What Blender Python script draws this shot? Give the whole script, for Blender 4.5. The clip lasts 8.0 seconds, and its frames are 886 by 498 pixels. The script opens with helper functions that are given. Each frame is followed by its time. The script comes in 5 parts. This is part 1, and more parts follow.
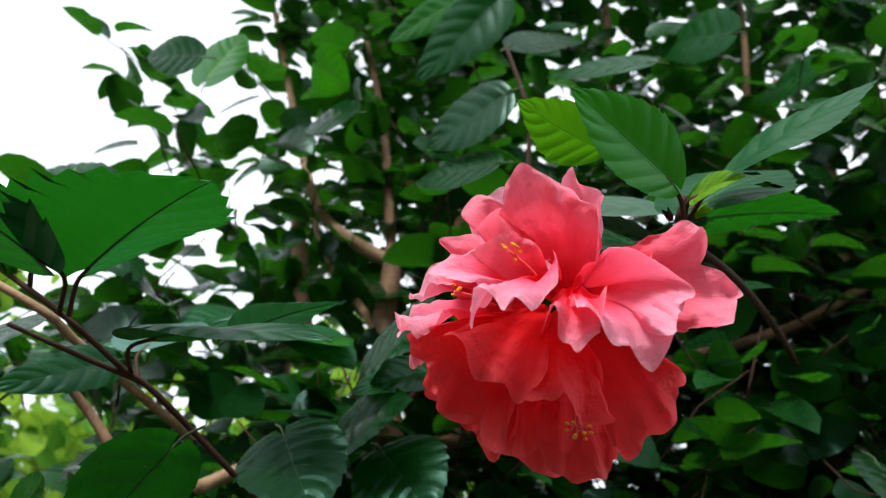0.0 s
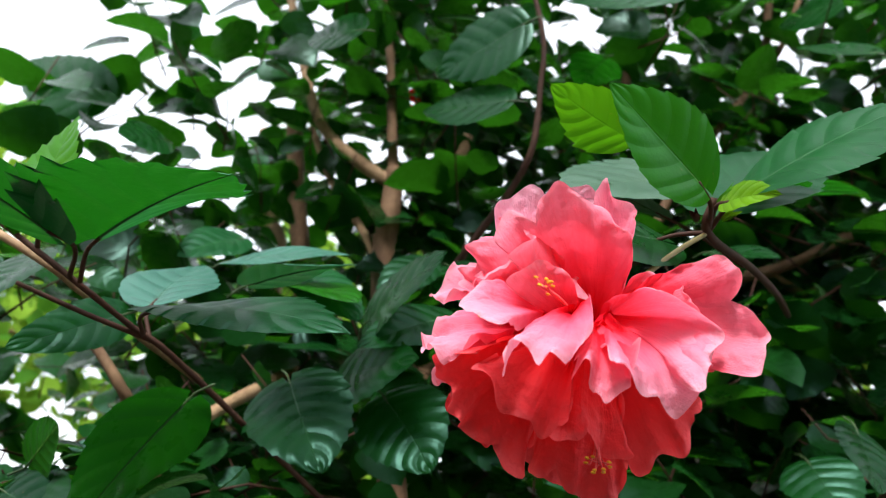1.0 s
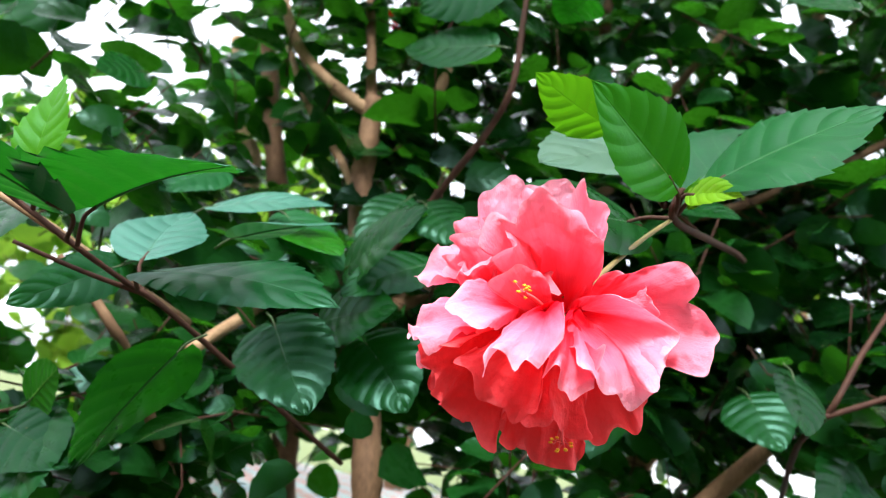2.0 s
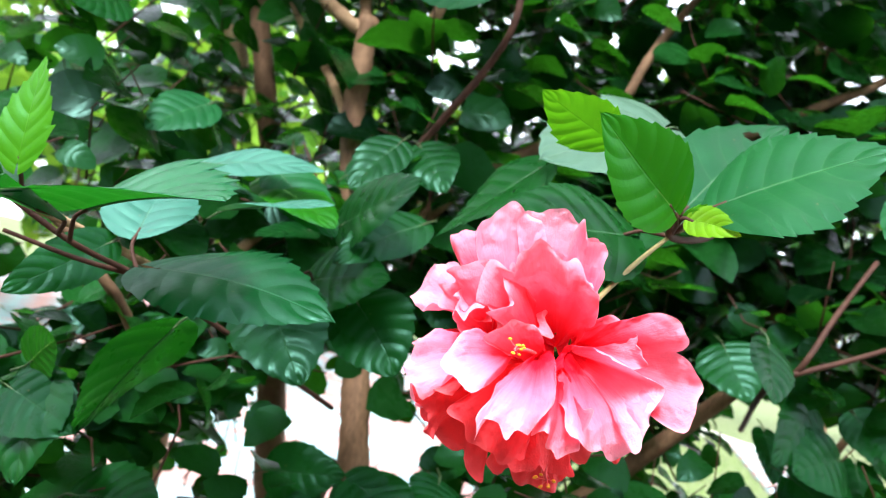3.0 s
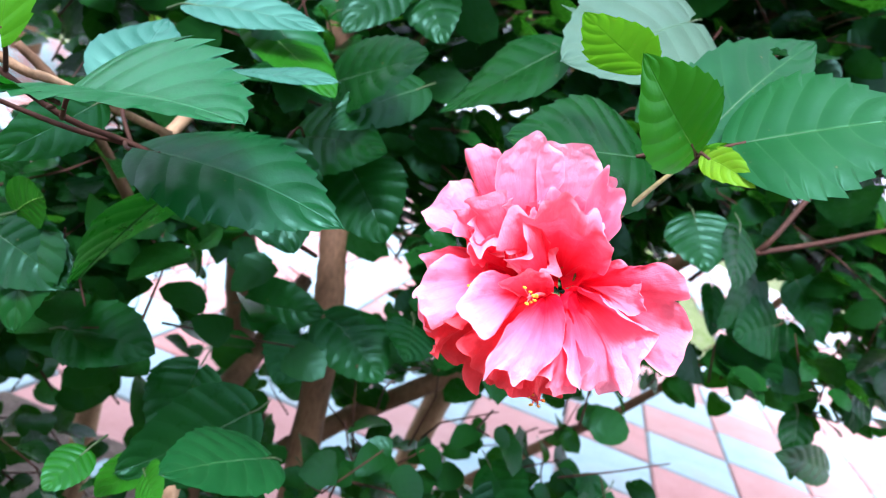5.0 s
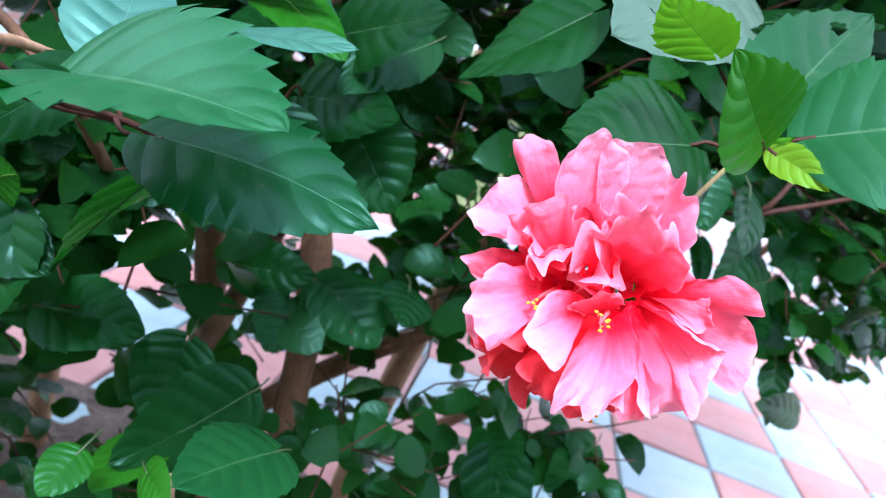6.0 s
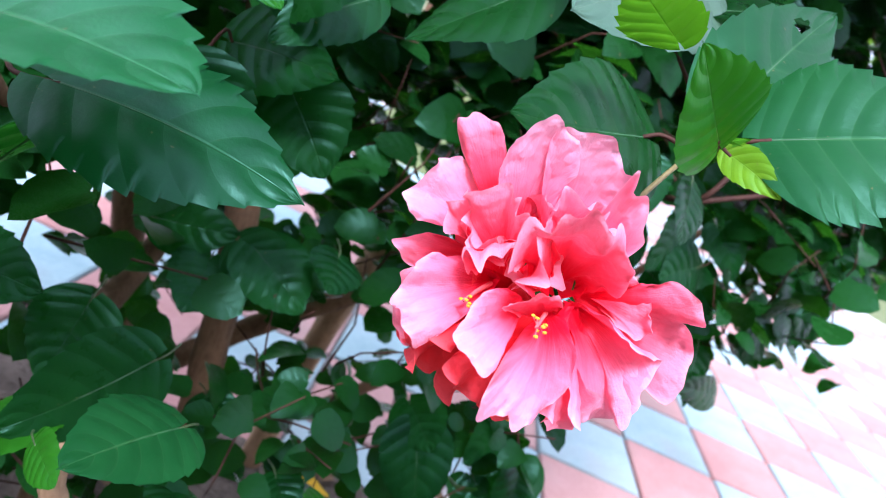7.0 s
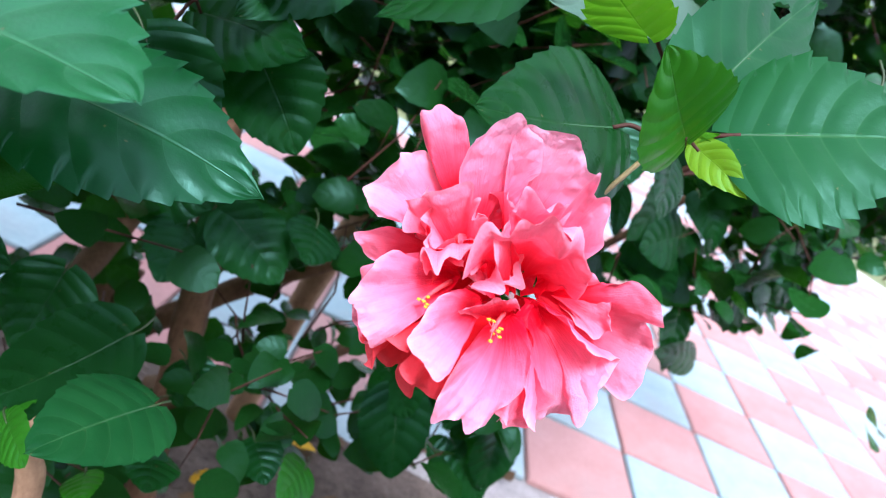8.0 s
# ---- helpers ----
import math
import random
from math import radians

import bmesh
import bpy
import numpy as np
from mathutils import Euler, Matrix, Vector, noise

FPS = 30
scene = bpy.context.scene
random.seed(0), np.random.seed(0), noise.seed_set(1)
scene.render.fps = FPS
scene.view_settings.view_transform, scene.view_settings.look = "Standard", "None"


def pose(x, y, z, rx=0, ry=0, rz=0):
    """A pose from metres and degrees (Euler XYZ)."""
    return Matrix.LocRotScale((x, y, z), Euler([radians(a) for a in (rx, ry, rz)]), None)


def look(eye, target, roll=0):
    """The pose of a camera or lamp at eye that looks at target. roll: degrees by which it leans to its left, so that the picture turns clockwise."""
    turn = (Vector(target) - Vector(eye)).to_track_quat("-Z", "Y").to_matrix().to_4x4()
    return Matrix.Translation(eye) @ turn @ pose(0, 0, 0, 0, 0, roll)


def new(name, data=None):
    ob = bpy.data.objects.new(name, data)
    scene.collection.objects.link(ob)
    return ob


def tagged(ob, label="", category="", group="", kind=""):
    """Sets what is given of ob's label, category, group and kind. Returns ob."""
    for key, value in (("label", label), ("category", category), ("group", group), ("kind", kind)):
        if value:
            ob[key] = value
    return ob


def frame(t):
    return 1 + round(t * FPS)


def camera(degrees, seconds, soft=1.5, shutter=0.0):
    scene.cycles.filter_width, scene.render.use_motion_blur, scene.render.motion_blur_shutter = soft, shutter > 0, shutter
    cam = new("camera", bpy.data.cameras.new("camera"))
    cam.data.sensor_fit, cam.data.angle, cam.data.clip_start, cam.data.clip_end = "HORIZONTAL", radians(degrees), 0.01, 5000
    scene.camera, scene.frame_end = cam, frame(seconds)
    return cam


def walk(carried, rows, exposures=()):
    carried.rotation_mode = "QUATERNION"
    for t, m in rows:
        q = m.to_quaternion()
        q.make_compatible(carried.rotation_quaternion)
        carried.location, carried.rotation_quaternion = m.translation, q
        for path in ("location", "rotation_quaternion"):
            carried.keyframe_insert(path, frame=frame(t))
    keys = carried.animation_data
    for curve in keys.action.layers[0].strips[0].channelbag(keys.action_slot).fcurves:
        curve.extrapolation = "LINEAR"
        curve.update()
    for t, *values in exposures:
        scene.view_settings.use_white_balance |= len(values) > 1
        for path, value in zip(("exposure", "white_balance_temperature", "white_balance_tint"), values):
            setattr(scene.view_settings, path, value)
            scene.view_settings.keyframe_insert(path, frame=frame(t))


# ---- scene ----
cam = camera(64.1, 8.0, soft=1.0)
cam.data.dof.use_dof = True
cam.data.dof.focus_distance = 0.30
cam.data.dof.aperture_fstop = 12.5
PATH = [
    (0.0, -0.0033, -0.0011, 0.6071, 123.262, -7.959, -0.729),
    (0.5, -0.0121, -0.0022, 0.6346, 118.867, -8.945, -1.899),
    (1.0, -0.0290, -0.0214, 0.6562, 113.736, -10.039, -3.123),
    (1.5, -0.0355, -0.0457, 0.6602, 110.044, -10.227, -4.937),
    (3.0, -0.0670, -0.0682, 0.7607, 95.229, -12.787, -7.602),
    (3.5, -0.0705, -0.0826, 0.7737, 90.025, -13.567, -9.061),
    (4.0, -0.0758, -0.0842, 0.7917, 86.296, -15.979, -9.795),
    (4.5, -0.0854, -0.0770, 0.8066, 82.140, -17.239, -9.951),
    (6.0, -0.1536, -0.0044, 0.8351, 73.192, -19.129, -15.081),
    (6.5, -0.1537, 0.0165, 0.8387, 70.886, -21.355, -16.470),
    (7.0, -0.1457, 0.0231, 0.8404, 70.968, -24.489, -19.061),
    (7.5, -0.1482, 0.0259, 0.8476, 70.922, -25.763, -19.735),
    (8.0, -0.1379, 0.0299, 0.8624, 66.915, -25.241, -19.277),
]
walk(cam, [(t, pose(x, y, z, a, b, c)) for t, x, y, z, a, b, c in PATH],
     exposures=[(0.0, 0.66, 6250, 10), (1.0, 1.05, 6300, 10), (1.5, 1.35, 6300, 10), (3.0, 1.92, 6050, 11), (4.5, 1.86, 5700, 21), (6.0, 1.60, 5400, 27), (8.0, 1.40, 5550, 27)])

# ---- light ----
world = bpy.data.worlds.new("sky")
scene.world = world
world.use_nodes = True
wt = world.node_tree
sky = wt.nodes.new("ShaderNodeTexSky")
sky.sky_type = "NISHITA"
sky.sun_disc = False
sky.sun_elevation = radians(52)
sky.sun_rotation = radians(205.6)
sky.air_density, sky.dust_density, sky.ozone_density = 1.0, 4.0, 1.0
haze = wt.nodes.new("ShaderNodeMixRGB")
haze.inputs[0].default_value = 0.7
haze.inputs[2].default_value = (11.0, 11.3, 11.6, 1)
wt.links.new(sky.outputs[0], haze.inputs[1])
bg = wt.nodes["Background"]
bg.inputs[1].default_value = 0.12
wt.links.new(haze.outputs[0], bg.inputs[0])

sun_data = bpy.data.lights.new("sun", "SUN")
sun_data.energy, sun_data.angle, sun_data.color = 2.1, radians(14), (1.0, 0.97, 0.93)
sun = new("sun", sun_data)
sun.matrix_world = look((-2.2, -4.3, 7.2), (0, 0.3, 0.7))


# ---- materials ----
def material(name):
    m = bpy.data.materials.new(name)
    m.use_nodes = True
    return m, m.node_tree, m.node_tree.nodes["Principled BSDF"], m.node_tree.nodes["Material Output"]


def node(nt, kind, **sets):
    n = nt.nodes.new(kind)
    for k, v in sets.items():
        n.inputs[int(k[1:])].default_value = v
    return n


def op(nt, kind, a, b=0.0, c=None):
    n = nt.nodes.new("ShaderNodeMath")
    n.operation = kind
    for i, v in enumerate((a, b, c)):
        if v is None:
            continue
        if isinstance(v, (int, float)):
            n.inputs[i].default_value = v
        else:
            nt.links.new(v, n.inputs[i])
    return n.outputs[0]


def mix(nt, fac, a, b, blend="MIX"):
    n = nt.nodes.new("ShaderNodeMixRGB")
    n.blend_type = blend
    for i, v in enumerate((fac, a, b)):
        if isinstance(v, (int, float)):
            n.inputs[i].default_value = v
        elif isinstance(v, tuple):
            n.inputs[i].default_value = (*v, 1)
        else:
            nt.links.new(v, n.inputs[i])
    return n.outputs[0]


def ramp(nt, value, *stops):
    n = nt.nodes.new("ShaderNodeValToRGB")
    e = n.color_ramp.elements
    while len(e) < len(stops):
        e.new(0.5)
    for k, (p, c) in zip(e, stops):
        k.position, k.color = p, (*c, 1) if isinstance(c, tuple) else (c, c, c, 1)
    nt.links.new(value, n.inputs[0])
    return n.outputs[0]


def noisy(nt, scale, detail=4.0, coords=None, rough=0.55):
    n = nt.nodes.new("ShaderNodeTexNoise")
    n.inputs["Scale"].default_value, n.inputs["Detail"].default_value = scale, detail
    n.inputs["Roughness"].default_value = rough
    if coords is None:
        coords = nt.nodes.new("ShaderNodeTexCoord").outputs["Object"]
    nt.links.new(coords, n.inputs["Vector"])
    return n.outputs[0]


def bump(nt, height, strength, distance, bsdf):
    n = nt.nodes.new("ShaderNodeBump")
    n.inputs["Strength"].default_value, n.inputs["Distance"].default_value = strength, distance
    nt.links.new(height, n.inputs["Height"])
    nt.links.new(n.outputs[0], bsdf.inputs["Normal"])
    return n.outputs[0]


def leaf_material(name, low, high, vein, glow, gloss=0.36, through_light=0.3, islands=False, laterals=5.0, shine=0.05):
    """A glossy leaf with midrib and side veins, letting some light through."""
    m, nt, b, out = material(name)
    uv = nt.nodes.new("ShaderNodeUVMap")
    sep = nt.nodes.new("ShaderNodeSeparateXYZ")
    nt.links.new(uv.outputs[0], sep.inputs[0])
    s = sep.outputs[0]
    a = op(nt, "ABSOLUTE", op(nt, "MULTIPLY_ADD", sep.outputs[1], 2.0, -1.0))
    mid = op(nt, "SMOOTH_MAX", op(nt, "SUBTRACT", 1.0, op(nt, "MULTIPLY", a, 30.0)), 0.0, 0.1)
    ph = op(nt, "FRACT", op(nt, "SUBTRACT", op(nt, "MULTIPLY", s, laterals), op(nt, "MULTIPLY", op(nt, "POWER", a, 1.2), 1.5)))
    d = op(nt, "ABSOLUTE", op(nt, "SUBTRACT", ph, 0.5))
    lat = op(nt, "MAXIMUM", op(nt, "SUBTRACT", 1.0, op(nt, "MULTIPLY", d, 16.0)), 0.0)
    lat = op(nt, "MULTIPLY", lat, op(nt, "SUBTRACT", 1.0, op(nt, "MULTIPLY", a, 0.75)))
    veins = op(nt, "MINIMUM", op(nt, "ADD", mid, op(nt, "MULTIPLY", lat, 0.38)), 1.0)
    big = noisy(nt, 28.0, 3.0)
    if islands:
        geo = nt.nodes.new("ShaderNodeNewGeometry")
        big = op(nt, "ADD", op(nt, "MULTIPLY", geo.outputs["Random Per Island"], 0.75), op(nt, "MULTIPLY", big, 0.3))
    else:
        info = nt.nodes.new("ShaderNodeObjectInfo")
        big = op(nt, "ADD", op(nt, "MULTIPLY", info.outputs["Random"], 0.35), op(nt, "MULTIPLY", big, 0.65))
    base = ramp(nt, big, (0.25, low), (0.85, high))
    spots = ramp(nt, noisy(nt, 190.0, 3.0), (0.72, 0.0), (0.76, 1.0))
    base = mix(nt, op(nt, "MULTIPLY", spots, 0.5), base, (0.16, 0.13, 0.05))
    col = mix(nt, op(nt, "MULTIPLY", veins, 0.26), base, vein)
    nt.links.new(col, b.inputs["Base Color"])
    b.inputs["Roughness"].default_value = gloss
    nt.links.new(ramp(nt, noisy(nt, 60.0, 4.0), (0.3, gloss), (0.8, gloss + 0.14)), b.inputs["Roughness"])
    b.inputs["Specular IOR Level"].default_value = shine
    b.inputs["Specular Tint"].default_value = (0.42, 1.0, 0.80, 1)
    soft = op(nt, "SMOOTH_MIN", op(nt, "MULTIPLY", d, 3.2), 1.0, 0.5)
    quilt = op(nt, "ADD", soft, op(nt, "MULTIPLY", noisy(nt, 330.0, 3.0), 0.35))
    quilt = op(nt, "SUBTRACT", quilt, op(nt, "MULTIPLY", mid, 0.6))
    nrm = bump(nt, quilt, 0.16 if islands else 0.36, 0.0011, b)
    tr = nt.nodes.new("ShaderNodeBsdfTranslucent")
    nt.links.new(mix(nt, op(nt, "MULTIPLY", veins, 0.45), glow, low), tr.inputs[0])
    nt.links.new(nrm, tr.inputs["Normal"])
    mx = nt.nodes.new("ShaderNodeMixShader")
    mx.inputs[0].default_value = through_light
    nt.links.new(b.outputs[0], mx.inputs[1])
    nt.links.new(tr.outputs[0], mx.inputs[2])
    nt.links.new(mx.outputs[0], out.inputs[0])
    return m


LEAF = {
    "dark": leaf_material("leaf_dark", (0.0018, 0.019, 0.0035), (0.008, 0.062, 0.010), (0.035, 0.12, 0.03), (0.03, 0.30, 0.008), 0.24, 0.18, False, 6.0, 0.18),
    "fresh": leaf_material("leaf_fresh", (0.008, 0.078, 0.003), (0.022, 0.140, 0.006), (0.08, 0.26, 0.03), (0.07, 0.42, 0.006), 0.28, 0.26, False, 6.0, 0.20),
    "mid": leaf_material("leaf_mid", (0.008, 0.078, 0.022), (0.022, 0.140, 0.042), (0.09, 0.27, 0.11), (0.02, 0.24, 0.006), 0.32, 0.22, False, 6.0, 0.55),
    # greyish base colour stands for sky sheen, besides the real gloss
    "pale": leaf_material("leaf_pale_sheen", (0.035, 0.085, 0.050), (0.085, 0.145, 0.095), (0.13, 0.21, 0.12), (0.05, 0.20, 0.03), 0.34, 0.12, False, 6.0, 0.45),
    "soft": leaf_material("leaf_soft", (0.004, 0.048, 0.011), (0.015, 0.098, 0.024), (0.10, 0.28, 0.09), (0.03, 0.26, 0.010), 0.34, 0.16, False, 6.0, 0.20),
    # bluish base colour paints the sky's sheen in, on top of the gloss
    "sheen": leaf_material("leaf_sheen_colour", (0.022, 0.095, 0.065), (0.045, 0.15, 0.10), (0.10, 0.24, 0.16), (0.03, 0.22, 0.03), 0.32, 0.12, False, 6.0, 0.7),
    "spring": leaf_material("leaf_spring", (0.034, 0.16, 0.003), (0.062, 0.235, 0.005), (0.14, 0.34, 0.03), (0.13, 0.44, 0.005), 0.36, 0.36, False, 6.0, 0.14),
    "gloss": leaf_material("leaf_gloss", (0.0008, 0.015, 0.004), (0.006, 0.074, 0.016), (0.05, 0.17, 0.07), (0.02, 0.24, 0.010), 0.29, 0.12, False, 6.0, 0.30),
    "lime": leaf_material("leaf_lime", (0.12, 0.30, 0.006), (0.20, 0.42, 0.008), (0.26, 0.46, 0.05), (0.26, 0.55, 0.010), 0.34, 0.4, False, 5.0, 0.3),
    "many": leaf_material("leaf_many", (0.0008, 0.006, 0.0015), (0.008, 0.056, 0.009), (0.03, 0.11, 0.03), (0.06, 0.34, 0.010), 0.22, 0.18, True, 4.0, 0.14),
    "far": leaf_material("leaf_far", (0.05, 0.17, 0.015), (0.20, 0.34, 0.03), (0.20, 0.34, 0.05), (0.24, 0.42, 0.03), 0.5, 0.35, True, 4.0),
    "yellow": leaf_material("leaf_yellow", (0.45, 0.25, 0.01), (0.62, 0.40, 0.02), (0.60, 0.45, 0.10), (0.6, 0.4, 0.03), 0.45, 0.3),
    "dry": leaf_material("leaf_dry", (0.06, 0.04, 0.022), (0.15, 0.10, 0.055), (0.18, 0.12, 0.07), (0.2, 0.12, 0.04), 0.7, 0.1),
}


def petal_material(name, throat, body, rim, glow, hem_of=(0.97, 0.60, 0.66)):
    """A thin crinkled petal: deep at the throat, paler to the rim, with fan-like streaks."""
    m, nt, b, out = material(name)
    uv = nt.nodes.new("ShaderNodeUVMap")
    uv.uv_map = "UVMap"
    sep = nt.nodes.new("ShaderNodeSeparateXYZ")
    nt.links.new(uv.outputs[0], sep.inputs[0])
    s = sep.outputs[0]
    stretch = nt.nodes.new("ShaderNodeMapping")
    stretch.inputs["Scale"].default_value = (1.6, 22.0, 1.0)
    nt.links.new(uv.outputs[0], stretch.inputs[0])
    streak = noisy(nt, 1.0, 5.0, stretch.outputs[0])
    fine = nt.nodes.new("ShaderNodeMapping")
    fine.inputs["Scale"].default_value = (5.0, 75.0, 1.0)
    nt.links.new(uv.outputs[0], fine.inputs[0])
    lines = noisy(nt, 1.0, 3.0, fine.outputs[0])
    blotch = noisy(nt, 70.0, 3.0)
    k = op(nt, "ADD", s, op(nt, "MULTIPLY", op(nt, "SUBTRACT", streak, 0.5), 0.26))
    k = op(nt, "ADD", k, op(nt, "MULTIPLY", op(nt, "SUBTRACT", blotch, 0.5), 0.18))
    col = ramp(nt, k, (0.22, throat), (0.52, body), (0.92, rim))
    col = mix(nt, op(nt, "MULTIPLY", ramp(nt, lines, (0.5, 0.0), (0.75, 1.0)), 0.24), col, body)
    hem_uv = nt.nodes.new("ShaderNodeUVMap")
    hem_uv.uv_map = "hem"
    hem_sep = nt.nodes.new("ShaderNodeSeparateXYZ")
    nt.links.new(hem_uv.outputs[0], hem_sep.inputs[0])
    hem = ramp(nt, hem_sep.outputs[0], (0.91, 0.0), (1.0, 1.0))
    col = mix(nt, op(nt, "MULTIPLY", hem, 0.5), col, hem_of)
    nt.links.new(col, b.inputs["Base Color"])
    b.inputs["Roughness"].default_value = 0.5
    b.inputs["Specular IOR Level"].default_value = 0.16
    crinkle = op(nt, "ADD", op(nt, "MULTIPLY", streak, 0.5), op(nt, "MULTIPLY", op(nt, "MULTIPLY", noisy(nt, 260.0, 5.0), 1.6), s))
    crinkle = op(nt, "ADD", crinkle, op(nt, "MULTIPLY", lines, 0.5))
    nrm = bump(nt, crinkle, 0.55, 0.0014, b)
    tr = nt.nodes.new("ShaderNodeBsdfTranslucent")
    nt.links.new(mix(nt, 0.5, col, glow), tr.inputs[0])
    nt.links.new(nrm, tr.inputs["Normal"])
    mx = nt.nodes.new("ShaderNodeMixShader")
    mx.inputs[0].default_value = 0.38
    nt.links.new(b.outputs[0], mx.inputs[1])
    nt.links.new(tr.outputs[0], mx.inputs[2])
    nt.links.new(mx.outputs[0], out.inputs[0])
    return m


PETAL = petal_material("petal_coral", (0.84, 0.003, 0.016), (0.94, 0.070, 0.130), (0.97, 0.27, 0.38), (0.97, 0.05, 0.09), (0.97, 0.50, 0.58))
# paler coral copies, putting the light on petals into their colour
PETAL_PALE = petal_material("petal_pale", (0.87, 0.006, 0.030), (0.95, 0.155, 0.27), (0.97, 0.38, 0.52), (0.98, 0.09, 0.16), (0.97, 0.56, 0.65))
PETAL_TOP_LIT = petal_material("petal_top_lit", (0.88, 0.02, 0.06), (0.95, 0.28, 0.43), (0.97, 0.49, 0.64), (0.98, 0.17, 0.29), (0.97, 0.62, 0.73))
# redder copy: hanging petals' shade put into colour; also the small flower's red
PETAL_RED_SHADE = petal_material("petal_red_shade", (0.72, 0.003, 0.008), (0.90, 0.020, 0.028), (0.95, 0.085, 0.10), (0.97, 0.020, 0.020), (0.96, 0.17, 0.19))


def plain(name, low, high, scale, rough, spec=0.4, relief=0.0, stretch=(1, 1, 1), depth=0.003):
    m, nt, b, out = material(name)
    mp = nt.nodes.new("ShaderNodeMapping")
    mp.inputs["Scale"].default_value = stretch
    nt.links.new(nt.nodes.new("ShaderNodeTexCoord").outputs["Object"], mp.inputs[0])
    n1, n2 = noisy(nt, scale, 5.0, mp.outputs[0]), noisy(nt, scale * 6.3, 4.0, mp.outputs[0])
    both = op(nt, "ADD", op(nt, "MULTIPLY", n1, 0.6), op(nt, "MULTIPLY", n2, 0.4))
    nt.links.new(ramp(nt, both, (0.32, low), (0.68, high)), b.inputs["Base Color"])
    b.inputs["Roughness"].default_value = rough
    b.inputs["Specular IOR Level"].default_value = spec
    if relief:
        bump(nt, both, relief, depth, b)
    return m


BARK = plain("bark", (0.075, 0.040, 0.020), (0.23, 0.135, 0.072), 38.0, 0.8, 0.3, 0.8, (1, 1, 0.45))
BARK_PALE = plain("bark_pale", (0.18, 0.105, 0.052), (0.43, 0.285, 0.16), 42.0, 0.75, 0.3, 0.7, (1, 1, 0.5))
TWIG_RED = plain("twig_red", (0.036, 0.015, 0.010), (0.075, 0.033, 0.020), 90.0, 0.68, 0.2, 0.4, (1, 1, 1), 0.001)
TWIG_GREEN = plain("twig_green", (0.16, 0.13, 0.04), (0.30, 0.24, 0.09), 120.0, 0.5, 0.4, 0.3, (1, 1, 1), 0.001)
CALYX = plain("calyx_green", (0.06, 0.16, 0.02), (0.14, 0.28, 0.04), 150.0, 0.5, 0.4)
ANTHER = plain("anther_yellow", (0.72, 0.30, 0.01), (0.95, 0.55, 0.05), 600.0, 0.7, 0.2)
FILAMENT = plain("filament_pink", (0.75, 0.06, 0.08), (0.9, 0.20, 0.2), 300.0, 0.6, 0.2)
SOIL = plain("soil", (0.040, 0.031, 0.023), (0.13, 0.105, 0.080), 14.0, 0.95, 0.2, 1.0, (1, 1, 1), 0.02)
LAWN = plain("lawn", (0.085, 0.115, 0.040), (0.17, 0.20, 0.085), 9.0, 0.9, 0.2, 1.0, (1, 1, 1), 0.03)
GRASS = plain("grass_blade", (0.09, 0.17, 0.03), (0.22, 0.32, 0.07), 6.0, 0.7, 0.3)
JOINT = plain("joint_grout", (0.19, 0.18, 0.165), (0.33, 0.32, 0.29), 22.0, 0.95, 0.2, 0.6)
KERB = plain("kerb_stone", (0.50, 0.49, 0.46), (0.72, 0.71, 0.68), 7.0, 0.85, 0.3, 0.5)
PETIOLE = TWIG_RED
PETIOLE_GREEN = plain("petiole_green", (0.028, 0.060, 0.018), (0.060, 0.105, 0.032), 120.0, 0.5, 0.4)


def tile_material(name, low, high):
    m, nt, b, out = material(name)
    info = nt.nodes.new("ShaderNodeObjectInfo")
    n = op(nt, "ADD", op(nt, "MULTIPLY", noisy(nt, 9.0, 6.0), 0.7), op(nt, "MULTIPLY", noisy(nt, 75.0, 4.0), 0.3))
    col = ramp(nt, n, (0.3, low), (0.7, high))
    dirt = ramp(nt, noisy(nt, 4.0, 6.0), (0.52, 0.0), (0.7, 1.0))
    col = mix(nt, op(nt, "MULTIPLY", dirt, 0.4), col, (0.20, 0.18, 0.15))
    col = mix(nt, op(nt, "MULTIPLY", info.outputs["Random"], 0.22), col, (0.34, 0.32, 0.28))
    nt.links.new(col, b.inputs["Base Color"])
    b.inputs["Roughness"].default_value = 0.8
    b.inputs["Specular IOR Level"].default_value = 0.15
    bump(nt, n, 0.4, 0.003, b)
    return m


TILE_PINK = tile_material("tile_pink", (0.32, 0.155, 0.132), (0.42, 0.23, 0.205))
TILE_AQUA = tile_material("tile_aqua", (0.20, 0.315, 0.32), (0.30, 0.415, 0.42))


# ---- mesh helpers ----
def mesh_object(name, verts, faces, mat, parent=None, label="", uvs=None, smooth=True):
    me = bpy.data.meshes.new(name)
    me.from_pydata([tuple(v) for v in verts], [], faces)
    if uvs is not None:
        layer = me.uv_layers.new(name="UVMap")
        idx = np.empty(len(me.loops), dtype=np.int32)
        me.loops.foreach_get("vertex_index", idx)
        layer.data.foreach_set("uv", np.asarray(uvs, dtype=np.float32)[idx].ravel())
    if smooth:
        me.polygons.foreach_set("use_smooth", np.ones(len(me.polygons), dtype=bool))
    me.materials.append(mat)
    me.update()
    ob = new(name, me)
    if parent is not None:
        ob.parent = parent
    if label:
        ob["label"] = label
    return ob


def part(name, bm, mat, parent, label=""):
    me = bpy.data.meshes.new(name)
    bm.to_mesh(me)
    bm.free()
    me.materials.append(mat)
    ob = new(name, me)
    ob.parent = parent
    if label:
        ob["label"] = label
    return ob


def thing(name, label, category, group="", kind=""):
    return tagged(new(name), label, category, group, kind)


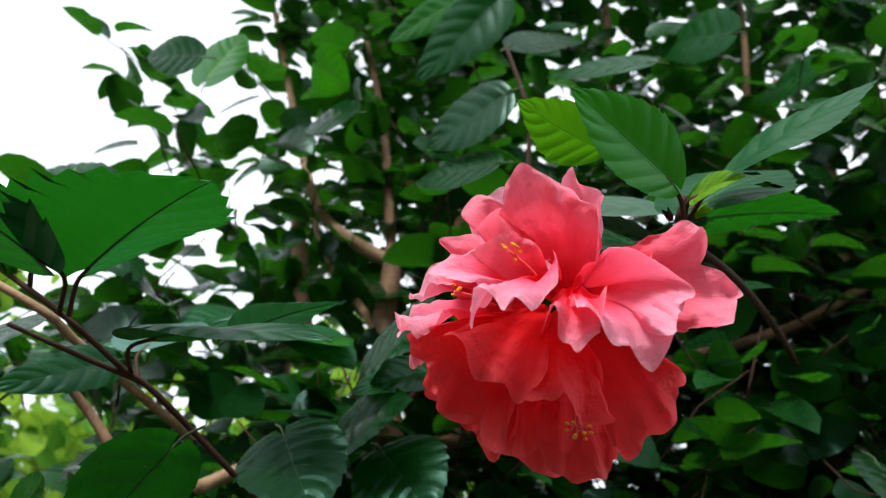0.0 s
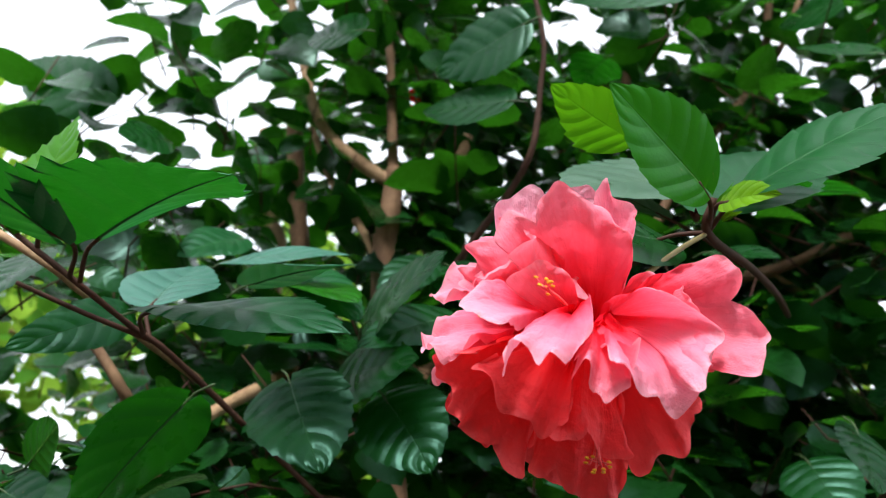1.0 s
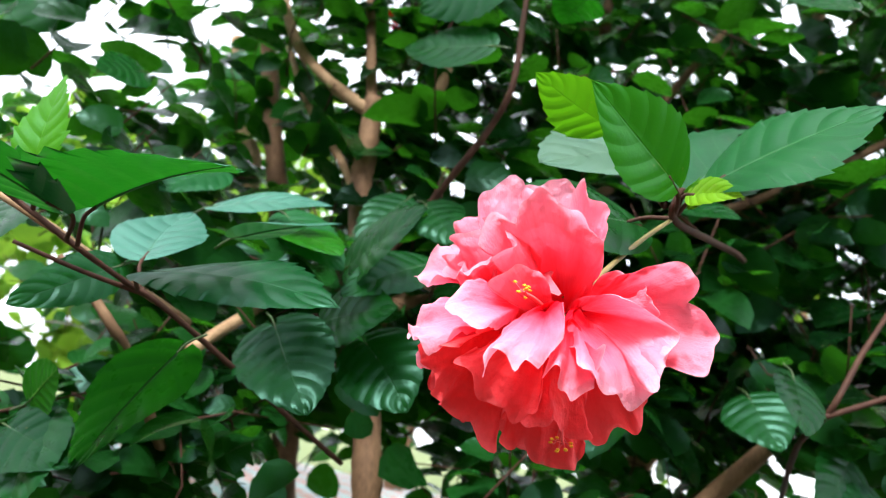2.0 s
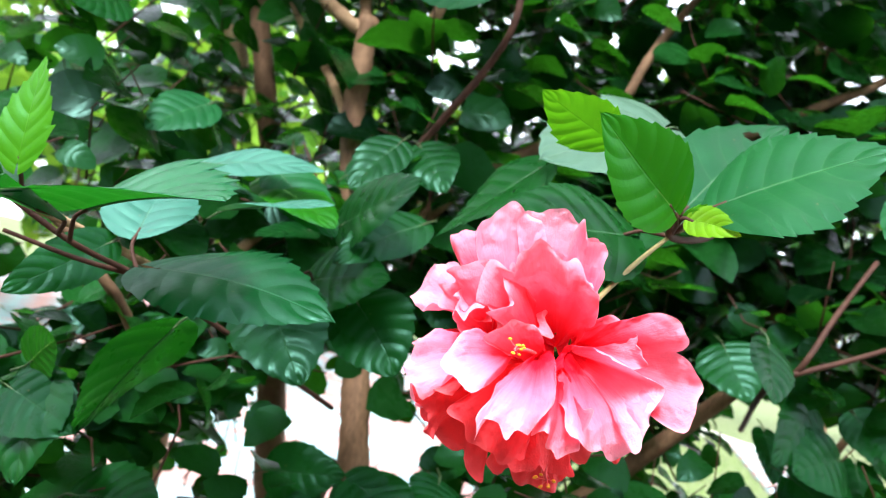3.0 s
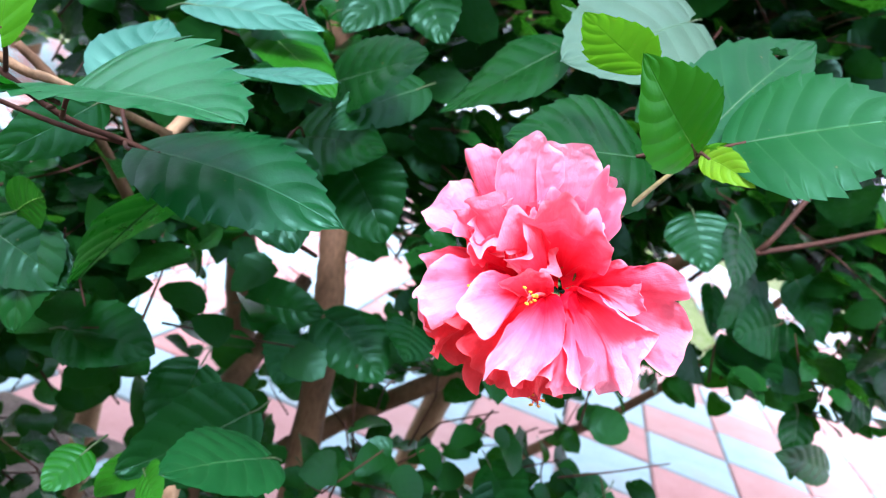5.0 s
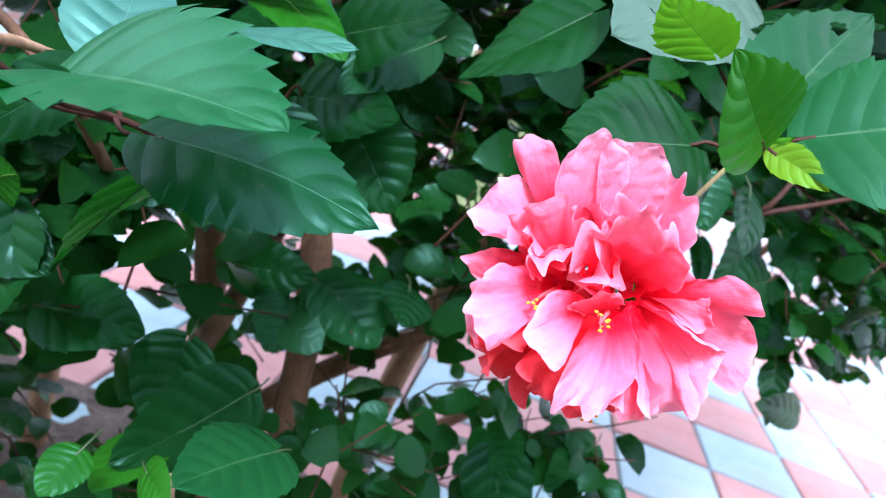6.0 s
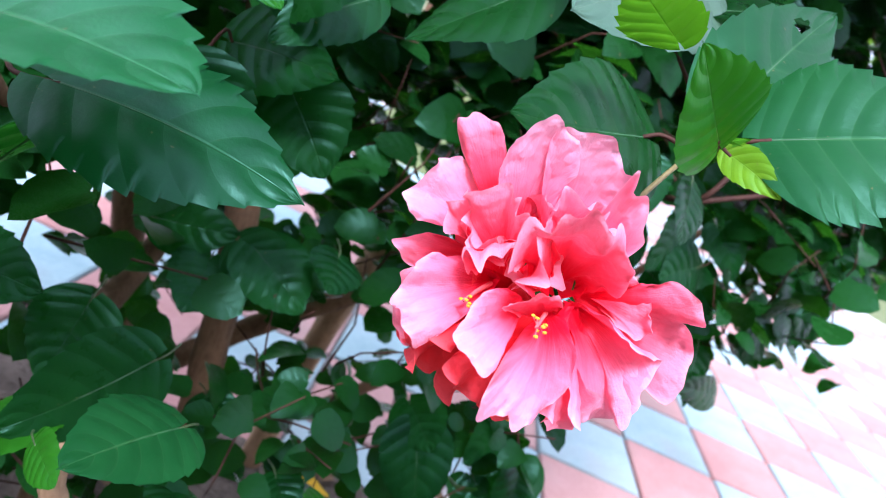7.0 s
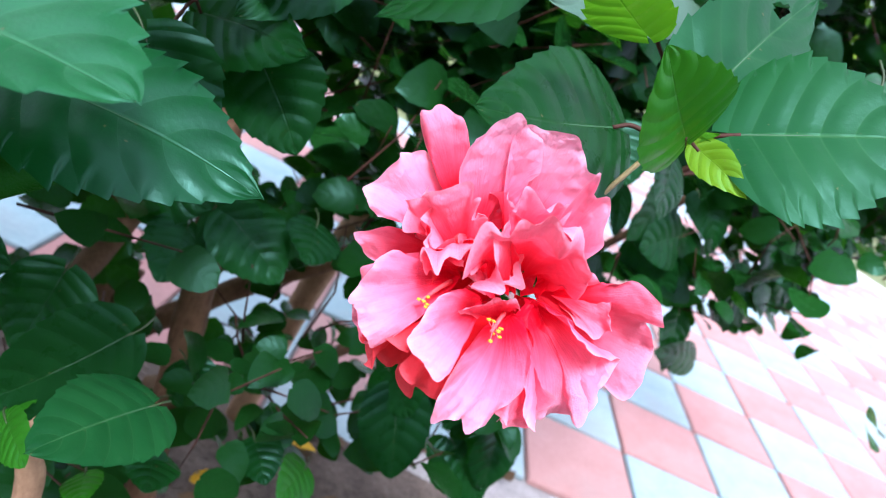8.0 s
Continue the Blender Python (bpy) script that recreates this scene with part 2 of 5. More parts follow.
def smooth_line(pts, per=6):
    """A Catmull-Rom line through the points."""
    p = [np.array(q, float) for q in pts]
    p = [2 * p[0] - p[1]] + p + [2 * p[-1] - p[-2]]
    out = []
    for i in range(1, len(p) - 2):
        for k in range(per):
            t = k / per
            out.append(0.5 * (2 * p[i] + (p[i + 1] - p[i - 1]) * t + (2 * p[i - 1] - 5 * p[i] + 4 * p[i + 1] - p[i + 2]) * t * t
                              + (3 * p[i] - p[i - 1] - 3 * p[i + 1] + p[i + 2]) * t ** 3))
    out.append(p[-2])
    return np.array(out)


def tube_data(line, r0, r1, sides=8, knobs=0.0, seed=0):
    rng = np.random.default_rng(seed)
    n = len(line)
    verts, faces = [], []
    up = np.array([0.31, 0.77, 0.2])
    for i, q in enumerate(line):
        d = line[min(i + 1, n - 1)] - line[max(i - 1, 0)]
        d = d / (np.linalg.norm(d) + 1e-9)
        a = np.cross(d, up)
        a /= np.linalg.norm(a) + 1e-9
        b = np.cross(d, a)
        r = r0 + (r1 - r0) * i / max(n - 1, 1)
        r *= 1 + knobs * rng.uniform(-1, 1)
        for k in range(sides):
            w = 2 * math.pi * k / sides
            rr = r * (1 + knobs * 0.5 * rng.uniform(-1, 1))
            verts.append(q + rr * (math.cos(w) * a + math.sin(w) * b))
    for i in range(n - 1):
        for k in range(sides):
            j = (k + 1) % sides
            faces.append((i * sides + k, i * sides + j, (i + 1) * sides + j, (i + 1) * sides + k))
    faces.append(tuple(range(sides))[::-1])
    faces.append(tuple((n - 1) * sides + k for k in range(sides)))
    return verts, faces


def tube(name, pts, r0, r1, mat, parent, label="", sides=10, knobs=0.0, per=6, seed=0):
    v, f = tube_data(smooth_line(pts, per), r0, r1, sides, knobs, seed)
    return mesh_object(name, v, f, mat, parent, label)


def leaf_grid(length, half, fold=0.25, droop=0.15, twist=0.0, teeth=9, rows=38, cols=14, wave=0.02, depth=0.07, seed=0, full=0.86, open_out=0.0):
    """A leaf blade: base at the origin, tip along +y, upper side +z. Vertices, faces and its uv. Forward teeth on both margins, and
    the blade swells between its side veins."""
    rng = np.random.default_rng(seed)
    ph = rng.uniform(0, 6.28, 4)
    size = rng.uniform(0.45, 1.25, (2, teeth + 3))
    shift = rng.uniform(0, 0.6)
    bend = rng.uniform(-0.035, 0.035)
    verts, uvs, faces = [], [], []
    for i in range(rows + 1):
        s = i / rows
        w = half * math.sin(math.pi * min(s ** 0.66 + 0.012, 1.0)) ** full
        if s < 0.06:
            w = max(w, half * 0.22 * (s / 0.06) ** 0.5)
        lobe = max(0.0, 1 - s / 0.22)
        for j in range(cols + 1):
            u = 2 * j / cols - 1
            a = abs(u)
            run = s * teeth + (shift if u > 0 else 0.0)
            saw = run % 1.0
            tooth = 0.0 if s < 0.12 else depth * (0.3 * half + 0.7 * w) * saw ** 1.6 * size[int(u > 0), int(run)] * (1.25 - s * 0.5)
            edge = a ** 7
            x = u * (w + tooth * edge) + bend * length * math.sin(math.pi * s)
            y = s * length - (0.05 * length * (1 - s) * a + 0.06 * length * lobe * a ** 2)
            y += tooth * edge * 0.9
            z = (fold + open_out * s) * abs(u) * w - droop * length * s * s
            z += wave * w * math.sin(5.0 * s + ph[0] + 1.4 * u) * a * 1.6
            z += 0.010 * half * math.cos(2 * math.pi * (6.0 * s - 1.5 * a ** 1.2)) * (1 - (2 * a - 1) ** 2) * min(1.0, 6 * s)
            z += wave * w * 2.0 * u * math.sin(2.2 * s + ph[1]) - 0.10 * w * a ** 3
            k = twist * s
            verts.append((x * math.cos(k) - z * math.sin(k), y, x * math.sin(k) + z * math.cos(k)))
            uvs.append((s, (u + 1) / 2))
    for i in range(rows):
        for j in range(cols):
            k = i * (cols + 1) + j
            faces.append((k, k + 1, k + cols + 2, k + cols + 1))
    return np.array(verts), faces, uvs


def leaf_pose(base, tip, side):
    """The pose of a blade from base to tip, with one margin towards side; its upper side faces up or to the camera's way."""
    b, t, e = (Vector(v) for v in (base, tip, side))
    y = (t - b).normalized()
    x = (e - b) - y * (e - b).dot(y)
    x.normalize()
    z = x.cross(y)
    if z.dot(Vector((0, -0.45, 1))) < 0:
        x, z = -x, -z
    m = Matrix((x, y, z)).transposed().to_4x4()
    m.translation = b
    return m


leaf_count = [0]


def leaf(parent, base, tip, side, half, look_of="dark", label="", petiole=None, fold=0.22, droop=0.10, twist=0.0, teeth=9, wave=0.05, rows=38, stalk=True, depth=0.06, full=0.86, holes=(), open_out=0.0):
    """A leaf as a part: blade, with its midrib and stalk as pieces of it."""
    leaf_count[0] += 1
    k = leaf_count[0]
    length = (Vector(tip) - Vector(base)).length
    v, f, uv = leaf_grid(length, half, fold, droop, twist, teeth, max(rows, teeth * 6), 14, wave, depth, k, full, open_out)
    v[:, 2] += droop * length * v[:, 1] / length
    if holes:
        f = [q for q in f if not any(((uv[q[0]][0] - a) / c) ** 2 + ((uv[q[0]][1] - b) / d) ** 2 < 1 for a, b, c, d in holes)]
    ob = mesh_object("leaf", v, f, LEAF[look_of], parent, label, uv)
    m = leaf_pose(base, tip, side)
    ob.matrix_basis = m
    rib = v[7::15][:-2].copy()
    rib[:, 2] -= 0.0004
    rv, rf = tube_data(rib, 0.0008 * min(1, length / 0.1), 0.0002, 6)
    if look_of != "spring":
        mesh_object("midrib", rv, rf, RIB_LIGHT if look_of in ("lime", "fresh") else RIB, ob)
    if stalk:
        inv = m.inverted()
        end = inv @ Vector(petiole) if petiole is not None else Vector((0.002, -0.016 - 0.06 * length, -0.006))
        mid_pt = Vector((0, end.y * 0.45, end.z * 0.3 + 0.001))
        thick = 1.0 if petiole is not None else 0.6
        sv, sf = tube_data(smooth_line([end, mid_pt, (0, 0.003, 0)], 5), 0.0014 * thick, 0.0010 * thick, 7)
        mesh_object("petiole", sv, sf, PETIOLE if petiole is not None else PETIOLE_GREEN, ob)
    return ob


RIB_LIGHT = plain("leaf_rib_light", (0.10, 0.28, 0.03), (0.18, 0.38, 0.06), 80.0, 0.5, 0.4)
RIB = plain("leaf_rib", (0.016, 0.075, 0.022), (0.035, 0.12, 0.04), 80.0, 0.5, 0.4)

# ---- ground ----
TILE, TILE_AT, TILE_TURN = 0.28, (1.193, 1.087), -25.0
PU = Vector((math.cos(radians(TILE_TURN)), math.sin(radians(TILE_TURN))))
PV = Vector((-PU.y, PU.x))


def plan(u, v, z=0.0):
    p = Vector(TILE_AT) + u * PU + v * PV
    return (p.x, p.y, z)


def sheet(name, mat, corners, n, z, rough, seed, label, category):
    """A gently uneven sheet between four plan corners."""
    c = [Vector(q) for q in corners]
    verts, faces = [], []
    for i in range(n + 1):
        for j in range(n + 1):
            a, b = i / n, j / n
            p = (c[0] * (1 - a) + c[1] * a) * (1 - b) + (c[3] * (1 - a) + c[2] * a) * b
            h = z + rough * (noise.noise((p.x * 3.1 + seed, p.y * 3.1, 0.4)) + 0.5 * noise.noise((p.x * 13.0, p.y * 13.0 + seed, 2.0)))
            verts.append((p.x, p.y, h))
    for i in range(n):
        for j in range(n):
            k = i * (n + 1) + j
            faces.append((k, k + n + 1, k + n + 2, k + 1))
    return tagged(mesh_object(name, verts, faces, mat), label, category, kind="structure")


sheet("ground", LAWN, [(-400, -400), (400, -400), (400, 400), (-400, 400)], 60, -0.05, 0.0, 3, "wide green ground reaching to the horizon", "ground")
sheet("soil_bed", SOIL, [plan(-7, -4.5)[:2], plan(6.2, -4.5)[:2], plan(6.2, -0.43)[:2], plan(-7, -0.43)[:2]], 150, 0.008, 0.014, 1, "bare grey-brown soil bed under the hibiscus bushes", "soil bed")
sheet("lawn", LAWN, [plan(-1.38, 2.26)[:2], plan(0.26, 2.26)[:2], plan(0.26, 16)[:2], plan(-1.38, 16)[:2]], 90, -0.01, 0.02, 2, "short yellowish green lawn beside the paved path", "lawn")
sheet("lawn", LAWN, [(6.93, -2.0), (18, -2.0), (18, 17), (2.85, 17)], 90, 0.03, 0.015, 5, "bright green lawn behind the stone kerb", "lawn")


def slab(name, mat, u0, v0, u1, v1, z0, z1, label, category):
    bm = bmesh.new()
    low = [bm.verts.new(plan(u, v, z0)) for u, v in ((u0, v0), (u1, v0), (u1, v1), (u0, v1))]
    top = [bm.verts.new(plan(u, v, z1)) for u, v in ((u0, v0), (u1, v0), (u1, v1), (u0, v1))]
    bm.faces.new(top)
    for i in range(4):
        j = (i + 1) % 4
        bm.faces.new((low[i], low[j], top[j], top[i]))
    edges = [e for e in bm.edges if e.verts[0] in top and e.verts[1] in top]
    bmesh.ops.bevel(bm, geom=edges, offset=0.008, segments=2, affect="EDGES")
    me = bpy.data.meshes.new(name)
    bm.to_mesh(me)
    bm.free()
    me.materials.append(mat)
    return tagged(new(name, me), label, category, kind="structure")


pavement = slab("pavement", JOINT, -9, -0.585, 6.30, 2.24, -0.06, -0.012, "chequered pink and pale aqua tile pavement with grey joints", "pavement")
side_path = slab("pavement", JOINT, 0.28, 2.24, 4.20, 16.0, -0.06, -0.0125, "side path of chequered pink and pale aqua tiles", "pavement")
far_path = slab("pavement", JOINT, -9, 2.24, -1.40, 10.0, -0.06, -0.0126, "wide chequered tile pavement behind the bushes", "pavement")


def kerb_at(y):
    """The kerb's line across the plan."""
    return 6.50 - 0.215 * y


def long_kerb():
    """A straight row of kerb stones with a rounded top between the paving and the lawn."""
    bm = bmesh.new()
    section = ((0.0, -0.06), (0.0, 0.045), (0.02, 0.06), (0.11, 0.06), (0.13, 0.045), (0.13, -0.06))
    for k in range(19):
        y0, y1 = -2.0 + k, -1.006 + k
        ends = [[bm.verts.new((kerb_at(y) + x, y, z)) for x, z in section] for y in (y0, y1)]
        for i in range(5):
            bm.faces.new((ends[0][i], ends[0][i + 1], ends[1][i + 1], ends[1][i]))
        bm.faces.new(ends[0])
        bm.faces.new(ends[1][::-1])
    me = bpy.data.meshes.new("kerb")
    bm.to_mesh(me)
    bm.free()
    me.materials.append(KERB)
    return tagged(new("kerb", me), "light grey stone kerb along the lawn", "kerb", kind="structure")


long_kerb()

WALL = plain("unseen_wall_plaster", (0.24, 0.22, 0.19), (0.38, 0.35, 0.31), 3.0, 0.9, 0.2, 0.5)


def light_cut_wall():
    """Unseen plain wall with a coping, added behind the camera to cut front light."""
    bm = bmesh.new()
    for sx, y0, y1, z0, z1 in ((6.0, -2.30, -2.10, -0.06, 2.4), (6.03, -2.34, -2.06, 2.4, 2.48)):
        bmesh.ops.create_cube(bm, size=1.0, matrix=Matrix.Translation((0, (y0 + y1) / 2, (z0 + z1) / 2)) @ Matrix.Diagonal((2 * sx, y1 - y0, z1 - z0, 1)))
    bmesh.ops.bevel(bm, geom=list(bm.edges), offset=0.012, segments=2, affect="EDGES")
    me = bpy.data.meshes.new("wall_south")
    bm.to_mesh(me)
    bm.free()
    me.materials.append(WALL)
    return tagged(new("wall_south", me), "unseen plain grey-brown wall added to cut front light", "wall", kind="structure")


light_cut_wall()

# ---- flower ----
flower = thing("hibiscus_flower", "large double coral-pink hibiscus flower with ruffled petals", "flower")


def petal(mat, base, tip, left, right, bow=(0, 0, 0), ruffle=0.0022, waves=3.0, blunt=0.16, seed=1, foot=0.16, curl=None, rows=34, cols=90, cup=None):
    """A fan-shaped petal from base to a rounded, scalloped rim through left, tip and right; the rim is ruffled, crimped and rolled."""
    rng = np.random.default_rng(seed)
    ph = rng.uniform(0, 6.28, 9)
    if curl is None:
        curl = rng.choice((-1, 1)) * rng.uniform(0.001, 0.003)
    b, t, l, r, w = (np.array(q, float) for q in (base, tip, left, right, bow))
    size = np.linalg.norm(t - b)
    ax = (t - b) / size
    wide = (r - l) / np.linalg.norm(r - l)
    n = np.cross(r - l, t - b)
    n /= np.linalg.norm(n) + 1e-9
    if n[1] > 0:
        n = -n
    if cup is None:
        cup = rng.uniform(-0.10, 0.10) * size
    k = 0.12 + 0.5 * foot
    shoulder_l, shoulder_r = b + k * (l - b) - 0.10 * size * wide * (1 - blunt), b + k * (r - b) + 0.10 * size * wide * (1 - blunt)

    def between(p, q):
        """A rim point halfway round from p to q, as far out as they are."""
        d = (p + q) / 2 - b
        return b + d / np.linalg.norm(d) * (np.linalg.norm(p - b) + np.linalg.norm(q - b)) / 2

    rim = smooth_line([b + 0.04 * (l - b), shoulder_l, l, between(l, t), t, between(t, r), r, shoulder_r, b + 0.04 * (r - b)], 18)
    step = np.r_[0, np.cumsum(np.linalg.norm(np.diff(rim, axis=0), axis=1))]
    step /= step[-1]
    verts, uvs, hems, faces = [], [], [], []
    fold = min(1.0, ruffle / 0.0030)
    for j in range(cols + 1):
        u = 2 * j / cols - 1
        edge = np.array([np.interp(j / cols, step, rim[:, d]) for d in range(3)])
        long = np.linalg.norm(edge - b) / size
        free = min(1.0, max(0.0, long - 0.2) / 0.4)
        a = waves * 4.6 * u + ph[3] + 1.5 * math.sin(2.3 * u + ph[6])
        scallop = abs(math.sin(0.5 * a + ph[2])) ** 0.45 - 0.8
        much = 0.55 + 0.9 * abs(noise.noise((u * 1.7 + seed, 3.1, seed * 0.7)))
        for i in range(rows + 1):
            s = (i / rows) ** 0.8
            out = 1 + free * s ** 4 * (fold * (0.14 * scallop + 0.03 * math.sin(11.3 * u + ph[0])) + 0.025 * math.sin(2.6 * u + ph[1]) + fold * (0.010 * math.sin(47 * u + ph[8]) + 0.012 * math.sin(25 * u + ph[7])))
            q = b + (edge - b) * s * out + w * 2.0 * s * (1 - s)
            p = (q[0] + seed * 0.37, q[1], q[2])
            h = 2.2 * ruffle * much * free * s ** 3.2 * (math.sin(a) + 0.35 * math.sin(1.9 * a + ph[4] + 2.0 * s))
            h += 1.2 * ruffle * much * free * s ** 8 * math.sin(2.7 * a + ph[5])
            h += cup * u * u * s + 0.07 * size * s * noise.noise((p[0] * 48, p[1] * 48, p[2] * 48))
            h += 0.0018 * s * s * noise.noise((p[0] * 190, p[1] * 190, p[2] * 190))
            h += 0.0009 * s * s * noise.noise((p[0] * 460, p[1] * 460, p[2] * 460))
            lip = max(0.0, s - 0.74) / 0.26
            roll = lip ** 2 * free * (0.45 + 0.75 * math.sin(2.6 * u + ph[7]))
            h += curl * roll * 1.3
            side = ruffle * much * free * 0.5 * s ** 3 * math.cos(a + 0.7)
            out_way = (edge - b) / (np.linalg.norm(edge - b) + 1e-9)
            q = q + n * h + wide * side * 0.35 - out_way * abs(curl) * 0.7 * lip ** 3 * abs(roll)
            verts.append(q)
            uvs.append((min(1.0, s * long * 1.04), (u + 1) / 2))
            hems.append((s * free, u))
    for j in range(cols):
        for i in range(rows):
            c = j * (rows + 1) + i
            faces.append((c, c + 1, c + rows + 2, c + rows + 1))
    ob = mesh_object("petal", verts, faces, mat, flower, "", uvs)
    layer = ob.data.uv_layers.new(name="hem")
    idx = np.empty(len(ob.data.loops), dtype=np.int32)
    ob.data.loops.foreach_get("vertex_index", idx)
    layer.data.foreach_set("uv", np.asarray(hems, dtype=np.float32)[idx].ravel())
    return ob


# upright petals, the topmost with their light put into a paler colour
petal(PETAL, (0.033, 0.259, 0.757), (0.005, 0.222, 0.797), (-0.015, 0.228, 0.775), (0.036, 0.217, 0.784), (0.003, 0.016, 0.004), 0.0036, 2.2, 0.0, 11, 0.22, -0.005, 40, 90, 0.006)
petal(PETAL_TOP_LIT, (0.014, 0.274, 0.764), (0.000, 0.268, 0.822), (-0.017, 0.262, 0.802), (0.018, 0.268, 0.812), (0.0, 0.010, 0.0), 0.0008, 1.0, 0.05, 12, 0.3, -0.001)
petal(PETAL_TOP_LIT, (0.030, 0.270, 0.765), (0.021, 0.262, 0.826), (0.004, 0.270, 0.812), (0.046, 0.258, 0.808), (0.006, 0.012, 0.0), 0.0024, 2.0, 0.06, 13, 0.25, -0.003)
petal(PETAL_PALE, (0.036, 0.262, 0.762), (0.040, 0.244, 0.806), (0.028, 0.243, 0.816), (0.043, 0.238, 0.790), (0.006, 0.008, 0.0), 0.0022, 1.6, 0.1, 14, 0.3, -0.002)
petal(PETAL, (0.002, 0.280, 0.772), (-0.018, 0.299, 0.812), (-0.025, 0.300, 0.802), (-0.004, 0.294, 0.804), (0.0, -0.004, 0.0), 0.0018, 1.6, 0.05, 15, 0.4, -0.003)
petal(PETAL_PALE, (0.026, 0.262, 0.764), (0.021, 0.250, 0.801), (0.006, 0.250, 0.794), (0.034, 0.247, 0.794), (0.0, 0.006, 0.0), 0.0034, 1.8, 0.04, 16, 0.3, -0.005)
petal(PETAL, (0.022, 0.246, 0.756), (-0.003, 0.231, 0.778), (-0.009, 0.228, 0.765), (0.005, 0.235, 0.788), (0.0, 0.006, 0.002), 0.0030, 2.0, 0.12, 17, 0.3, 0.003)
# left petals
petal(PETAL_PALE, (0.008, 0.270, 0.758), (-0.028, 0.297, 0.781), (-0.036, 0.280, 0.763), (-0.011, 0.301, 0.788), (0.0, -0.004, 0.004), 0.0030, 2.6, 0.12, 21, 0.3)
petal(PETAL, (0.008, 0.264, 0.757), (-0.010, 0.262, 0.788), (-0.030, 0.268, 0.772), (-0.006, 0.242, 0.787), (0.0, 0.004, 0.0), 0.0036, 2.8, 0.10, 22, 0.3, 0.003)
petal(PETAL, (0.006, 0.258, 0.755), (-0.014, 0.250, 0.772), (-0.022, 0.252, 0.760), (-0.004, 0.242, 0.776), (0.0, 0.004, 0.0), 0.0030, 2.0, 0.10, 23, 0.35, 0.004)
petal(PETAL, (0.0, 0.277, 0.753), (-0.033, 0.291, 0.745), (-0.022, 0.284, 0.737), (-0.022, 0.292, 0.752), (0, 0, 0), 0.0016, 1.5, 0.2, 24, 0.4)
petal(PETAL_PALE, (0.006, 0.264, 0.750), (-0.037, 0.254, 0.733), (-0.028, 0.236, 0.725), (-0.024, 0.268, 0.752), (0.0, -0.008, 0.003), 0.0026, 2.4, 0.16, 25, 0.3)
petal(PETAL, (0.004, 0.268, 0.748), (-0.032, 0.266, 0.726), (-0.020, 0.255, 0.716), (-0.028, 0.274, 0.740), (0.0, -0.006, 0.0), 0.0030, 2.6, 0.12, 26, 0.3)
# front petals
petal(PETAL_PALE, (0.010, 0.244, 0.752), (-0.025, 0.220, 0.741), (-0.010, 0.211, 0.734), (-0.015, 0.231, 0.757), (0.0, -0.004, 0.003), 0.0006, 1.0, 0.02, 31, 0.3, -0.001)
petal(PETAL_PALE, (0.020, 0.241, 0.752), (0.005, 0.203, 0.717), (-0.011, 0.207, 0.723), (0.021, 0.208, 0.741), (0.0, -0.012, 0.006), 0.0034, 1.6, 0.04, 32, 0.3, -0.003)
petal(PETAL, (0.022, 0.239, 0.747), (0.002, 0.223, 0.766), (-0.009, 0.227, 0.754), (0.015, 0.226, 0.762), (0.0, 0.005, 0.0), 0.0008, 1.2, 0.18, 33, 0.45)
petal(PETAL, (0.030, 0.240, 0.748), (0.026, 0.212, 0.715), (0.018, 0.210, 0.722), (0.037, 0.213, 0.722), (0.0, -0.008, 0.002), 0.0032, 2.0, 0.1, 34, 0.3)
# right petals
petal(PETAL_PALE, (0.032, 0.250, 0.755), (0.056, 0.217, 0.717), (0.030, 0.213, 0.722), (0.069, 0.225, 0.744), (0.004, -0.010, 0.004), 0.0030, 2.8, 0.08, 41, 0.22)
petal(PETAL_PALE, (0.034, 0.250, 0.756), (0.070, 0.222, 0.748), (0.060, 0.216, 0.724), (0.046, 0.217, 0.760), (0.004, -0.010, 0.003), 0.0016, 2.0, 0.14, 42, 0.25)
petal(PETAL, (0.038, 0.255, 0.757), (0.095, 0.233, 0.757), (0.084, 0.229, 0.733), (0.068, 0.231, 0.782), (0.0, -0.006, 0.0), 0.0028, 2.6, 0.10, 43, 0.22)
petal(PETAL, (0.038, 0.256, 0.759), (0.062, 0.240, 0.774), (0.067, 0.231, 0.757), (0.047, 0.240, 0.776), (0.0, -0.004, 0.003), 0.0022, 2.0, 0.14, 44, 0.3)
# hanging petals, their shade put into a redder colour
petal(PETAL_RED_SHADE, (0.018, 0.262, 0.748), (-0.016, 0.262, 0.706), (0.008, 0.266, 0.696), (-0.027, 0.242, 0.725), (-0.004, -0.008, 0.0), 0.0034, 2.8, 0.08, 51, 0.3)
petal(PETAL_RED_SHADE, (0.020, 0.268, 0.748), (-0.006, 0.282, 0.702), (0.012, 0.285, 0.698), (-0.022, 0.270, 0.716), (0.0, 0.0, 0.0), 0.0032, 2.6, 0.08, 52, 0.3)
petal(PETAL_RED_SHADE, (0.027, 0.260, 0.748), (0.036, 0.270, 0.686), (0.016, 0.274, 0.694), (0.056, 0.276, 0.697), (0.0, -0.008, 0.0), 0.0034, 2.6, 0.06, 53, 0.25)
petal(PETAL_RED_SHADE, (0.028, 0.270, 0.750), (0.032, 0.300, 0.700), (0.000, 0.294, 0.706), (0.062, 0.296, 0.704), (0.0, 0.006, 0.0), 0.0030, 2.6, 0.10, 54, 0.25)
petal(PETAL_RED_SHADE, (0.036, 0.262, 0.750), (0.076, 0.270, 0.714), (0.060, 0.282, 0.699), (0.080, 0.260, 0.732), (0.004, -0.004, 0.0), 0.0030, 2.6, 0.10, 55, 0.25)
